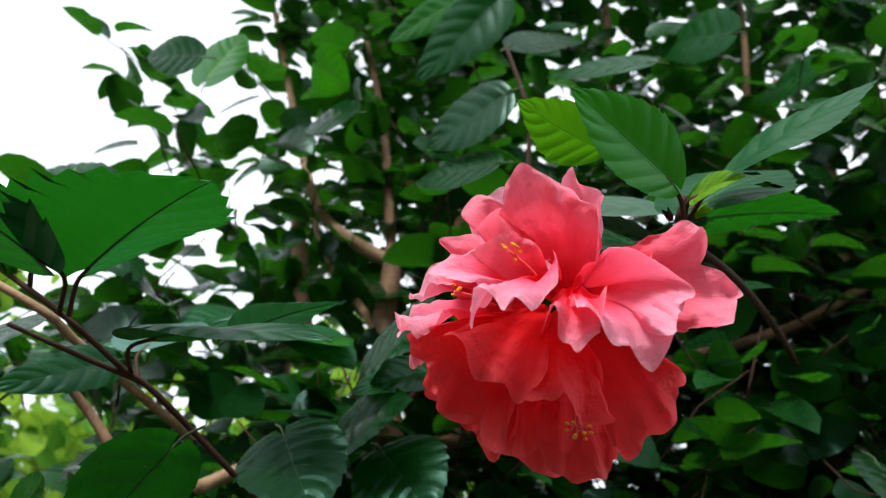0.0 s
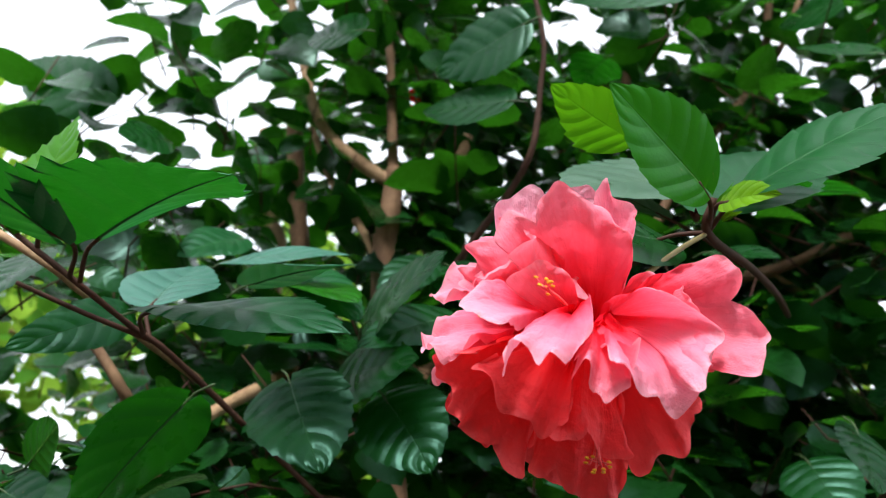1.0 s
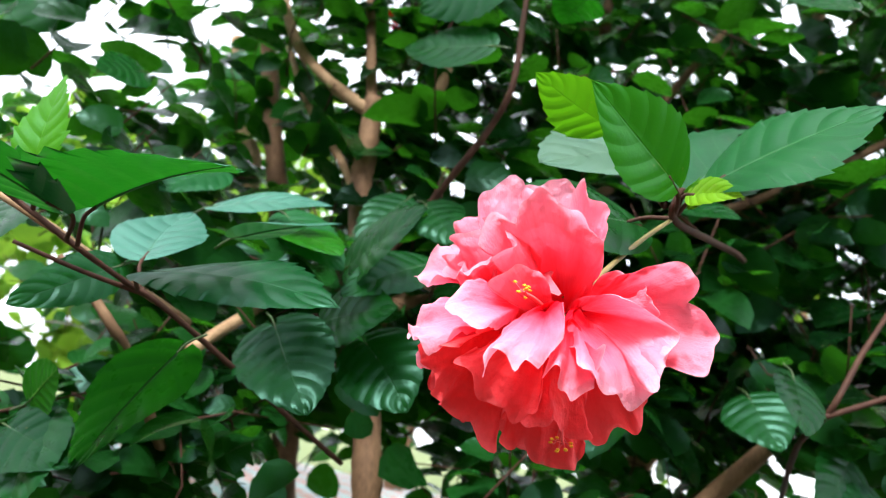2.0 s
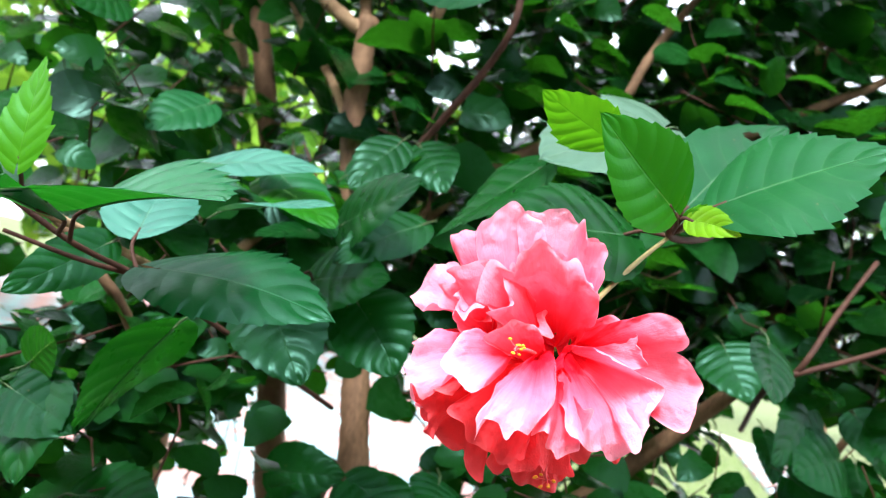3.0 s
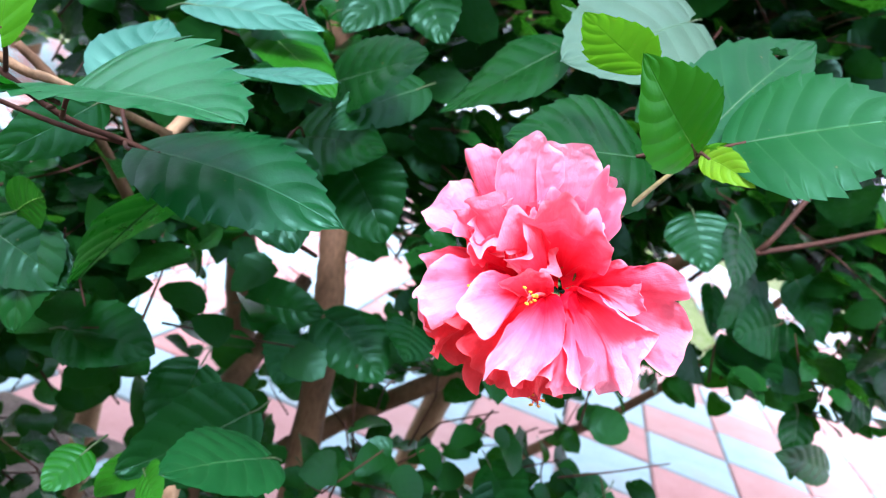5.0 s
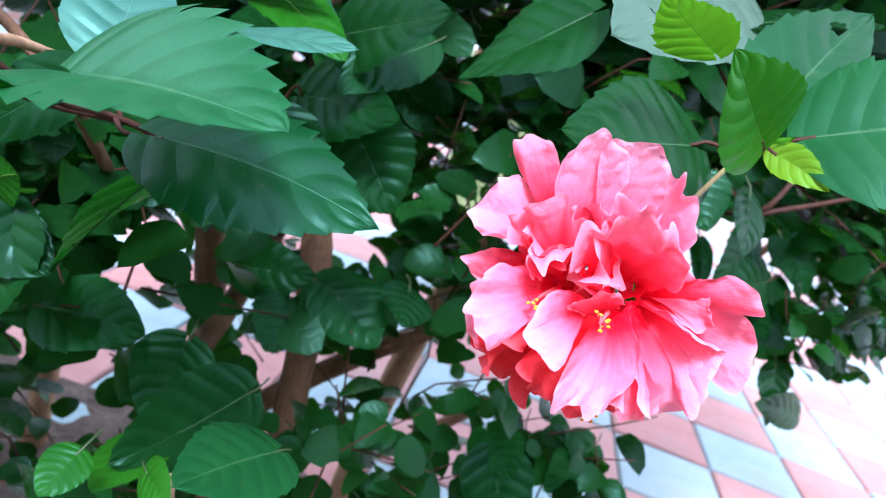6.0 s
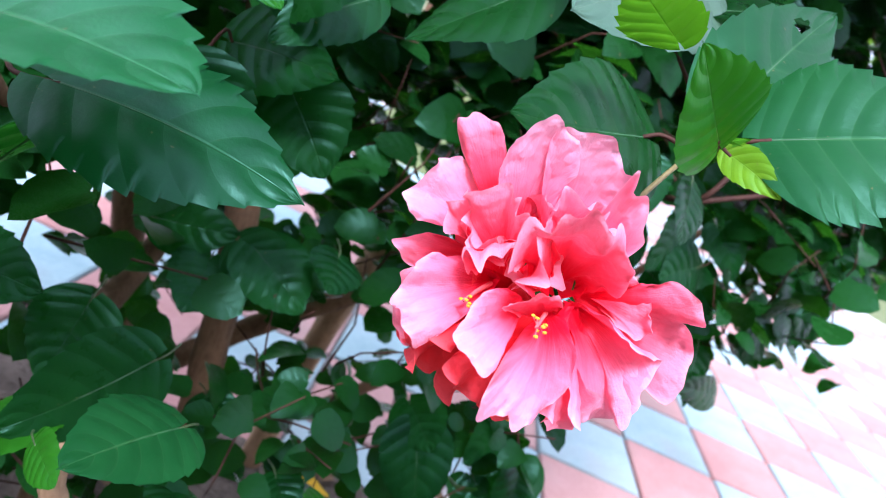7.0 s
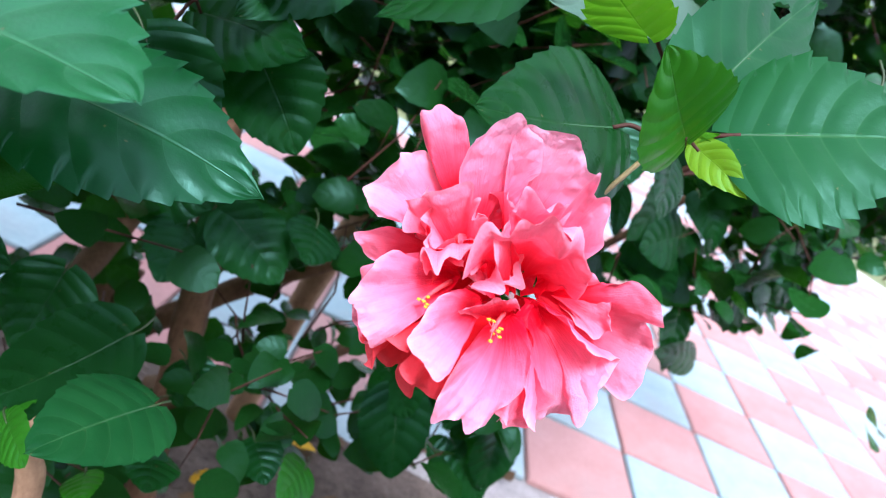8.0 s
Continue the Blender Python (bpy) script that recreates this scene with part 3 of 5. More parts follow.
petal(PETAL_RED_SHADE, (0.022, 0.252, 0.749), (0.002, 0.236, 0.708), (-0.016, 0.240, 0.720), (0.020, 0.236, 0.706), (0.0, -0.006, 0.0), 0.0032, 2.6, 0.08, 56, 0.3)
petal(PETAL_RED_SHADE, (0.028, 0.250, 0.748), (0.032, 0.244, 0.700), (0.016, 0.240, 0.706), (0.048, 0.246, 0.706), (0.0, -0.006, 0.0), 0.0034, 2.6, 0.08, 57, 0.3)

petal(PETAL_RED_SHADE, (0.022, 0.266, 0.748), (-0.006, 0.264, 0.764), (-0.005, 0.262, 0.742), (0.008, 0.264, 0.776), (0, 0, 0), 0.0012, 1.4, 0.25, 61, 0.4)
petal(PETAL_RED_SHADE, (0.026, 0.262, 0.746), (0.004, 0.254, 0.742), (0.008, 0.250, 0.734), (0.010, 0.256, 0.756), (0, 0, 0), 0.0012, 1.4, 0.25, 62, 0.4)
# small crowded petals in the heart, rolled and crimped
prng = np.random.default_rng(77)


def petaloids(root, aim, count, reach, width, mats, seed):
    """A cluster of small rolled petals opening round one direction."""
    r, d0 = np.array(root), np.array(aim, float)
    d0 /= np.linalg.norm(d0)
    e0 = np.cross(d0, (0.2, 0.3, 0.9))
    e0 /= np.linalg.norm(e0)
    f0 = np.cross(d0, e0)
    for k in range(count):
        w = 2.4 * k + 0.7
        lean = 0.25 + 0.75 * math.sqrt((k + 0.5) / count)
        out = math.cos(w) * e0 + math.sin(w) * f0
        d = d0 + lean * out
        d /= np.linalg.norm(d)
        e = np.cross(d, out)
        e /= np.linalg.norm(e) + 1e-9
        size = reach * prng.uniform(0.8, 1.15)
        tip = r + d * size
        mid = r + d * size * 0.80
        half = width * prng.uniform(0.9, 1.3)
        bend = -out * size * 0.12 + d0 * size * 0.05
        petal(mats[k % len(mats)], r + out * 0.0015, tip, mid - e * half - out * half * 0.25, mid + e * half - out * half * 0.25, bend, 0.0021, 2.0, 0.02, seed + k, 0.4, 0.0028 * (1 if k % 3 else -1), 20, 34)


petaloids((0.004, 0.270, 0.756), (-0.45, -0.15, 0.85), 4, 0.026, 0.0150, (PETAL_PALE, PETAL), 80)
petaloids((0.014, 0.262, 0.758), (-0.35, -0.55, 0.70), 2, 0.020, 0.0110, (PETAL, PETAL_PALE), 140)
petaloids((0.024, 0.268, 0.768), (-0.05, -0.05, 0.98), 2, 0.031, 0.0140, (PETAL_PALE, PETAL_TOP_LIT), 100)


def stamens(root, tip, spread, count, seed):
    """A short staminal column with yellow anthers on fine filaments."""
    rng = np.random.default_rng(seed)
    r, t = np.array(root), np.array(tip)
    col = tube("staminal_column", [r, (r + t) / 2 + np.array((0, 0, 0.001)), t], 0.0011, 0.0007, FILAMENT, flower, "pink staminal column", 7)
    for i in range(count):
        d = rng.normal(size=3)
        d /= np.linalg.norm(d)
        end = t + d * spread * rng.uniform(0.5, 1.0)
        v, f = tube_data(smooth_line([t - (t - r) * rng.uniform(0, 0.3), (t + end) / 2 + d * 0.0008, end], 3), 0.00025, 0.0002, 5)
        fil = mesh_object("filament", v, f, FILAMENT, col)
        bm = bmesh.new()
        bmesh.ops.create_icosphere(bm, subdivisions=1, radius=0.0008)
        for q in bm.verts:
            q.co = Vector((q.co.x * 1.25, q.co.y, q.co.z * 0.8)) * rng.uniform(0.85, 1.2) + Vector(end)
        part("anther", bm, ANTHER, col, "yellow anther")


stamens((0.020, 0.240, 0.752), (0.004, 0.220, 0.753), 0.0055, 8, 1)
stamens((0.030, 0.256, 0.735), (0.037, 0.246, 0.698), 0.0055, 9, 2)
stamens((0.002, 0.258, 0.750), (-0.015, 0.243, 0.746), 0.0035, 5, 3)

JUNCTION = (0.094, 0.297, 0.829)
CALYX_AT = (0.040, 0.266, 0.765)
tube("pedicel", [CALYX_AT, (0.052, 0.274, 0.783), (0.074, 0.286, 0.809), JUNCTION], 0.0016, 0.0012, TWIG_GREEN, flower, "thin olive-green flower stalk", 9)


def calyx():
    """Five pointed green sepals round the foot of the flower."""
    bm = bmesh.new()
    ax = (Vector((0.028, 0.255, 0.752)) - Vector(CALYX_AT)).normalized()
    a = ax.orthogonal().normalized()
    b = ax.cross(a)
    for k in range(5):
        w = 2 * math.pi * k / 5
        rows = []
        for i in range(6):
            s = i / 5
            half = 0.42 * (1 - s) ** 0.8 + 0.02
            ring = []
            for j in (-1, 0, 1):
                rad = 0.0028 + 0.004 * s ** 0.7 + (0.0006 if j == 0 else 0)
                ring.append(bm.verts.new(Vector(CALYX_AT) + ax * (0.014 * s - 0.002) + rad * (math.cos(w + j * half) * a + math.sin(w + j * half) * b)))
            rows.append(ring)
        for i in range(5):
            for j in range(2):
                bm.faces.new((rows[i][j], rows[i][j + 1], rows[i + 1][j + 1], rows[i + 1][j]))
    return part("calyx", bm, CALYX, flower, "green pointed calyx")


calyx()

# ---- twig that carries the flower ----
right_twig = thing("hibiscus_twig", "leafy hibiscus twig above the flower with a bright folded young leaf", "twig", "leafy hibiscus twigs")
tube("stem", [(0.30, 0.62, 0.93), (0.22, 0.48, 0.885), (0.145, 0.36, 0.845), JUNCTION, (0.092, 0.284, 0.842)], 0.0030, 0.0018, TWIG_RED, right_twig, "dark red-brown stem", 9, 0.06)
leaf(right_twig, (0.080, 0.269, 0.838), (0.025, 0.243, 0.868), (0.112, 0.277, 0.868), 0.024, "fresh", "bright green young leaf folded along its rib", JUNCTION, 0.30, 0.14, 0.0, 10, 0.03, 60, True, 0.06)
leaf(right_twig, (0.046, 0.284, 0.868), (0.001, 0.266, 0.879), (0.018, 0.256, 0.888), 0.0165, "spring", "light green back-turned half of the folded leaf", (0.083, 0.274, 0.842), 0.10, 0.16, 0.0, 7, 0.06, 48, False, 0.11)
leaf(right_twig, (0.108, 0.275, 0.848), (0.170, 0.233, 0.885), (0.146, 0.286, 0.902), 0.043, "soft", "broad smooth green toothed leaf", JUNCTION, 0.10, 0.10, 0.0, 12, 0.05, 72, True, 0.10)
leaf(right_twig, (0.100, 0.298, 0.846), (0.181, 0.350, 0.928), (0.130, 0.345, 0.905), 0.033, "soft", "dark leaf with insect holes behind the broad leaf", JUNCTION, 0.12, 0.08, 0.0, 9, 0.05, 60, True, 0.09, 0.86, ((0.42, 0.8, 0.06, 0.10), (0.50, 0.72, 0.05, 0.06), (0.72, 0.30, 0.05, 0.10)))
leaf(right_twig, (0.075, 0.309, 0.826), (-0.010, 0.289, 0.814), (0.030, 0.326, 0.848), 0.037, "dark", "dark green leaf behind the flower", JUNCTION, 0.12, 0.10)
leaf(right_twig, (0.096, 0.383, 0.883), (0.026, 0.383, 0.900), (0.070, 0.350, 0.875), 0.036, "pale", "leaf with a small hole and a greyish sheen in its colour", (0.145, 0.37, 0.85), 0.12, 0.10, 0.0, 9, 0.05, 60, True, 0.09, 0.86, ((0.16, 0.62, 0.04, 0.09), (0.20, 0.55, 0.03, 0.06)))
leaf(right_twig, (0.094, 0.277, 0.836), (0.108, 0.248, 0.828), (0.106, 0.262, 0.850), 0.0088, "lime", "small yellow-green young leaf", JUNCTION, 0.3, 0.15, 0.0, 6, 0.04, 42, True, 0.07)


def bud(at, aim, size, mat, parent):
    """A tiny pointed shoot with three scales."""
    bm = bmesh.new()
    ax = Vector(aim).normalized()
    a = ax.orthogonal().normalized()
    b = ax.cross(a)
    for k in range(4):
        w = k * 1.7
        d = (math.cos(w) * a + math.sin(w) * b)
        rows = []
        for i in range(5):
            s = i / 4
            h = size * 0.22 * math.sin(math.pi * (0.25 + 0.75 * s)) + 0.0001
            c = Vector(at) + ax * size * s + d * size * 0.28 * s
            e = ax.cross(d)
            rows.append([bm.verts.new(c - e * h), bm.verts.new(c + d * h * 0.4), bm.verts.new(c + e * h)])
        for i in range(4):
            for j in range(2):
                bm.faces.new((rows[i][j], rows[i][j + 1], rows[i + 1][j + 1], rows[i + 1][j]))
    return part("bud", bm, mat, parent, "tiny green leaf bud")


bud((0.094, 0.283, 0.838), (0.3, -0.6, 0.3), 0.013, LEAF["spring"], right_twig)
bud((0.098, 0.290, 0.834), (0.6, -0.3, 0.5), 0.010, LEAF["lime"], right_twig)
bud((0.087, 0.292, 0.832), (-0.4, -0.5, 0.1), 0.008, TWIG_RED, right_twig)

# ---- leafy twig on the other side ----
left_twig = thing("hibiscus_twig", "leafy hibiscus twig with large drooping toothed leaves", "twig", "leafy hibiscus twigs")
tube("stem", [(-0.06, 0.56, 0.66), (-0.14, 0.46, 0.71), (-0.185, 0.395, 0.738), (-0.203, 0.376, 0.745), (-0.224, 0.341, 0.755), (-0.272, 0.337, 0.778), (-0.32, 0.335, 0.80)], 0.0021, 0.0015, TWIG_RED, left_twig, "dark red-brown stem", 9, 0.06)
tube("branch", [(-0.195, 0.385, 0.742), (-0.225, 0.365, 0.745), (-0.262, 0.352, 0.752)], 0.0018, 0.0013, TWIG_RED, left_twig, "short side shoot", 8)
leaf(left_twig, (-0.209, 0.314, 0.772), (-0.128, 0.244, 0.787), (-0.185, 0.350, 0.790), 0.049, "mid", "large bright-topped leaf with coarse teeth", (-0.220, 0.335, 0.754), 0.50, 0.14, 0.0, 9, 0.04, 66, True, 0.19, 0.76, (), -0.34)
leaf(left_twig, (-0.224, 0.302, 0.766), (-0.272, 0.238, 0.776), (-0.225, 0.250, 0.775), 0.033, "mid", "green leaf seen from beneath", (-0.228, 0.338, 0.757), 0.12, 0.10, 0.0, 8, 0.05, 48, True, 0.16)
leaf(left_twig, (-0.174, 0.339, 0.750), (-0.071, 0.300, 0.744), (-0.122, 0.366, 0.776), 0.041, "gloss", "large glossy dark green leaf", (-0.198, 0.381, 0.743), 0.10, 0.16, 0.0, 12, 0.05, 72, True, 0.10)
leaf(left_twig, (-0.206, 0.400, 0.769), (-0.205, 0.460, 0.818), (-0.235, 0.420, 0.777), 0.030, "sheen", "leaf with a bluish sheen put into its colour", (-0.195, 0.387, 0.741), 0.15, 0.1)
leaf(left_twig, (-0.247, 0.315, 0.788), (-0.257, 0.330, 0.848), (-0.235, 0.322, 0.82), 0.013, "spring", "narrow pale young leaf", (-0.25, 0.338, 0.768), 0.3, 0.15, 0.3, 8, 0.08, 24, True, 0.2)
bud((-0.262, 0.336, 0.775), (-0.4, -0.5, 0.7), 0.02, LEAF["fresh"], left_twig)
bud((-0.268, 0.336, 0.777), (0.1, -0.6, 0.6), 0.016, LEAF["fresh"], left_twig)
leaf(left_twig, (-0.100, 0.512, 0.763), (-0.040, 0.445, 0.776), (-0.066, 0.488, 0.803), 0.031, "dark", "", (-0.13, 0.475, 0.70), 0.12, 0.08)
leaf(left_twig, (0.043, 0.412, 0.877), (-0.018, 0.433, 0.813), (0.015, 0.462, 0.872), 0.034, "dark", "", (0.06, 0.45, 0.88), 0.12, 0.08)

# ---- the bush ----
bush = thing("hibiscus_bush", "tall dense hibiscus bush with brown forked trunks and dark leaves", "bush", "hibiscus bushes")
bark = dict(knobs=0.07)
trunk = tube("trunk", [(0.015, 0.64, -0.02), (0.004, 0.655, 0.25), (-0.012, 0.670, 0.511), (-0.030, 0.685, 0.620), (-0.047, 0.700, 0.700), (-0.105, 0.715, 0.929), (-0.113, 0.722, 0.995), (-0.119, 0.727, 1.069)], 0.019, 0.0115, BARK, bush, "grey-brown forked trunk", 12, 0.07, 8, 1)
tube("limb", [(-0.117, 0.727, 1.050), (-0.176, 0.740, 1.084), (-0.230, 0.760, 1.134), (-0.267, 0.770, 1.202), (-0.324, 0.790, 1.332), (-0.386, 0.810, 1.486), (-0.444, 0.820, 1.623)], 0.0085, 0.0045, BARK_PALE, bush, "", 10, 0.07, 6, 2)
tube("limb", [(-0.118, 0.727, 1.050), (-0.147, 0.740, 1.176), (-0.175, 0.760, 1.292), (-0.226, 0.780, 1.449), (-0.267, 0.800, 1.564)], 0.0070, 0.0035, BARK, bush, "", 10, 0.07, 6, 3)
tube("limb", [(-0.117, 0.727, 1.058), (-0.073, 0.720, 1.062), (-0.047, 0.700, 1.081), (-0.041, 0.690, 1.113)], 0.0080, 0.0062, BARK_PALE, bush, "pale cut branch stub", 10, 0.05, 6, 4)
tube("limb", [(-0.106, 0.715, 0.929), (-0.139, 0.750, 0.987), (-0.174, 0.780, 1.033), (-0.213, 0.800, 1.084), (-0.26, 0.83, 1.17)], 0.0055, 0.0040, BARK_PALE, bush, "", 9, 0.06, 6, 5)
tube("trunk", [(-0.035, 1.0, -0.02), (-0.068, 1.0, 0.16), (-0.085, 1.0, 0.32), (-0.119, 1.0, 0.47), (-0.150, 1.0, 0.62), (-0.167, 1.0, 0.747), (-0.224, 1.0, 0.922), (-0.283, 1.0, 1.095), (-0.34, 1.01, 1.28)], 0.027, 0.013, BARK, bush, "dark brown trunk", 12, 0.07, 8, 6)
tube("limb", [(-0.075, 0.995, 0.20), (-0.045, 0.985, 0.235), (-0.030, 0.98, 0.285)], 0.009, 0.006, BARK, bush, "short dark branch stub", 8, 0.06, 4, 23)
tube("trunk", [(-0.30, 1.10, -0.02), (-0.31, 1.11, 0.5), (-0.326, 1.120, 1.033), (-0.375, 1.150, 1.168), (-0.432, 1.150, 1.338)], 0.020, 0.012, BARK_PALE, bush, "", 10, 0.07, 6, 7)
tube("trunk", [(-0.125, 0.72, -0.02), (-0.118, 0.720, 0.182), (-0.120, 0.720, 0.330), (-0.135, 0.720, 0.371), (-0.085, 0.820, 0.431), (-0.035, 0.920, 0.531)], 0.021, 0.012, BARK, bush, "stout leaning trunk", 12, 0.08, 7, 8)
tube("limb", [(-0.03, 0.82, 0.30), (0.062, 0.800, 0.399), (0.157, 0.760, 0.498), (0.245, 0.720, 0.598), (0.288, 0.700, 0.653), (0.36, 0.66, 0.75)], 0.015, 0.009, BARK, bush, "", 10, 0.06, 6, 9)
tube("limb", [(0.22, 0.92, 0.20), (0.330, 0.900, 0.316), (0.409, 0.880, 0.402), (0.465, 0.860, 0.463), (0.533, 0.800, 0.597), (0.555, 0.720, 0.738)], 0.0105, 0.005, BARK, bush, "", 10, 0.06, 6, 10)
tube("limb", [(-0.072, 0.705, 0.79), (-0.049, 0.720, 0.821), (-0.004, 0.760, 0.866), (0.044, 0.800, 0.929), (0.118, 0.840, 0.993), (0.22, 0.86, 1.08)], 0.012, 0.008, BARK, bush, "", 10, 0.06, 6, 11)
tube("limb", [(0.18, 0.80, 0.98), (0.284, 0.800, 1.024), (0.394, 0.800, 1.077), (0.473, 0.800, 1.134), (0.562, 0.800, 1.195), (0.651, 0.800, 1.269)], 0.0085, 0.006, BARK, bush, "", 9, 0.06, 6, 12)
tube("limb", [(0.46, 0.80, 0.70), (0.38, 0.64, 0.755), (0.354, 0.550, 0.783), (0.389, 0.560, 0.842), (0.437, 0.580, 0.907)], 0.0034, 0.0024, TWIG_RED, bush, "", 9, 0.06, 6, 13)
tube("limb", [(0.345, 0.552, 0.775), (0.408, 0.540, 0.808), (0.464, 0.520, 0.843), (0.54, 0.50, 0.88)], 0.0028, 0.002, TWIG_RED, bush, "", 9, 0.06, 6, 14)
tube("shoot", [(-0.07, 0.70, 0.86), (-0.010, 0.640, 0.967), (0.016, 0.620, 1.017), (0.028, 0.600, 1.057), (0.027, 0.600, 1.128), (0.021, 0.600, 1.202), (-0.015, 0.600, 1.311)], 0.0045, 0.0025, TWIG_RED, bush, "", 8, 0.06, 6, 15)
tube("shoot", [(0.20, 0.74, 1.06), (0.234, 0.750, 1.150), (0.316, 0.780, 1.295), (0.385, 0.800, 1.420), (0.43, 0.82, 1.55)], 0.0062, 0.004, BARK, bush, "", 8, 0.06, 6, 16)
tube("shoot", [(0.190, 0.900, 1.35), (0.184, 0.900, 1.517), (0.175, 0.900, 1.661), (0.159, 0.900, 1.859), (0.15, 0.9, 2.0)], 0.0085, 0.006, BARK, bush, "", 8, 0.06, 6, 17)
tube("shoot", [(0.365, 0.800, 1.35), (0.371, 0.800, 1.485), (0.379, 0.800, 1.607), (0.380, 0.800, 1.758), (0.37, 0.8, 1.9)], 0.0062, 0.004, BARK, bush, "", 8, 0.06, 6, 18)
tube("shoot", [(-0.360, 0.372, 0.80), (-0.310, 0.370, 0.787), (-0.292, 0.366, 0.782), (-0.254, 0.370, 0.768), (-0.244, 0.400, 0.763), (-0.19, 0.48, 0.74)], 0.0024, 0.0030, BARK_PALE, bush, "", 8, 0.05, 6, 19)
tube("shoot", [(-0.204, 0.560, 0.725), (-0.194, 0.600, 0.749), (-0.171, 0.700, 0.806)], 0.0055, 0.006, BARK_PALE, bush, "", 8, 0.05, 6, 20)
tube("shoot", [(-0.30, 0.49, 0.77), (-0.278, 0.500, 0.753), (-0.252, 0.500, 0.730), (-0.236, 0.520, 0.706), (-0.20, 0.60, 0.62)], 0.0032, 0.005, BARK, bush, "", 8, 0.05, 6, 22)

tube("trunk", [(-0.137, 0.500, -0.020), (-0.127, 0.420, 0.201), (-0.117, 0.420, 0.421), (-0.124, 0.420, 0.473), (-0.125, 0.430, 0.503), (-0.115, 0.460, 0.526), (-0.111, 0.500, 0.529)], 0.0105, 0.0065, BARK_PALE, bush, "thin pale trunk", 10, 0.06, 6, 24)

def bush_leaf(base, tip, side, half, look_of):
    if base[2] > 1.0:
        # the high leaves hang over with their undersides showing
        foot = Vector((0, 0, 0.6))
        base, tip, side = (foot + (Vector(p) - foot) * k for p, k in ((base, 0.93), (tip, 1.10), (side, 1.02)))
    leaf(bush, base, tip, side, half, look_of, "", None, 0.14, 0.10, 0.0, 9, 0.06, 26, True, 0.07, 0.70)


bush_leaf((-0.086, 0.500, 0.812), (-0.035, 0.430, 0.850), (-0.057, 0.450, 0.810), .030, 'dark')
bush_leaf((-0.148, 0.500, 0.832), (-0.087, 0.430, 0.801), (-0.105, 0.500, 0.837), .026, 'fresh')
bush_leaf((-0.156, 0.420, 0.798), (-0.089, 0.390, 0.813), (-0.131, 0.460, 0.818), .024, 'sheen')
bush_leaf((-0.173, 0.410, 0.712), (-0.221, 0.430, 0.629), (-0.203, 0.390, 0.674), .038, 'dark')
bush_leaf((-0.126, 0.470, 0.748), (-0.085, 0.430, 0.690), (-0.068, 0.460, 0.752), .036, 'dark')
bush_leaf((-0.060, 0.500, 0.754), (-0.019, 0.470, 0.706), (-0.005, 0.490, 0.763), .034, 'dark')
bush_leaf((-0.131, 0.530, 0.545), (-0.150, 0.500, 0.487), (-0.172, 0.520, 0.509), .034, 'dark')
bush_leaf((-0.070, 0.370, 0.568), (-0.130, 0.310, 0.581), (-0.102, 0.370, 0.575), .030, 'soft')
bush_leaf((-0.256, 0.450, 0.655), (-0.245, 0.420, 0.594), (-0.228, 0.430, 0.646), .034, 'dark')
bush_leaf((-0.140, 0.450, 0.509), (-0.170, 0.400, 0.498), (-0.169, 0.450, 0.502), .025, 'fresh')
bush_leaf((-0.180, 0.380, 0.543), (-0.195, 0.360, 0.525), (-0.198, 0.380, 0.536), .016, 'fresh')
bush_leaf((-0.094, 0.620, 0.873), (-0.042, 0.600, 0.909), (-0.086, 0.640, 0.913), .025, 'dark')
bush_leaf((-0.033, 0.620, 0.915), (-0.002, 0.580, 0.870), (0.012, 0.600, 0.918), .028, 'dark')
bush_leaf((-0.240, 0.620, 0.905), (-0.277, 0.580, 0.861), (-0.239, 0.580, 0.859), .028, 'soft')
bush_leaf((-0.117, 0.600, 0.809), (-0.159, 0.550, 0.790), (-0.144, 0.600, 0.813), .018, 'dark')
bush_leaf((0.120, 0.400, 0.922), (0.023, 0.340, 0.863), (0.083, 0.420, 0.946), .046, 'pale')
bush_leaf((0.124, 0.380, 0.900), (0.240, 0.400, 0.937), (0.158, 0.360, 0.904), .028, 'dark')
bush_leaf((0.304, 0.380, 0.908), (0.298, 0.352, 0.842), (0.266, 0.360, 0.874), .031, 'soft')
bush_leaf((0.317, 0.620, 0.791), (0.330, 0.580, 0.742), (0.384, 0.600, 0.796), .034, 'dark')
bush_leaf((0.177, 0.500, 0.922), (0.209, 0.450, 0.902), (0.183, 0.450, 0.889), .016, 'dark')
bush_leaf((-0.009, 0.540, 1.161), (-0.073, 0.500, 1.040), (-0.063, 0.520, 1.148), .040, 'dark')
bush_leaf((-0.032, 0.560, 1.344), (-0.101, 0.520, 1.147), (-0.101, 0.540, 1.246), .040, 'dark')
bush_leaf((-0.085, 0.600, 1.389), (-0.152, 0.560, 1.248), (-0.143, 0.580, 1.331), .026, 'fresh')
bush_leaf((0.136, 0.520, 1.213), (0.031, 0.500, 1.150), (0.082, 0.520, 1.214), .018, 'dark')
bush_leaf((-0.004, 0.550, 1.254), (0.072, 0.520, 1.235), (0.033, 0.550, 1.289), .020, 'dark')
bush_leaf((0.356, 0.550, 1.216), (0.263, 0.520, 1.163), (0.325, 0.560, 1.231), .022, 'dark')
bush_leaf((-0.541, 0.800, 1.146), (-0.616, 0.740, 1.121), (-0.555, 0.760, 1.087), 0.045, "dark")
bush_leaf((-0.551, 0.800, 1.111), (-0.486, 0.760, 1.151), (-0.525, 0.800, 1.145), 0.034, "dark")
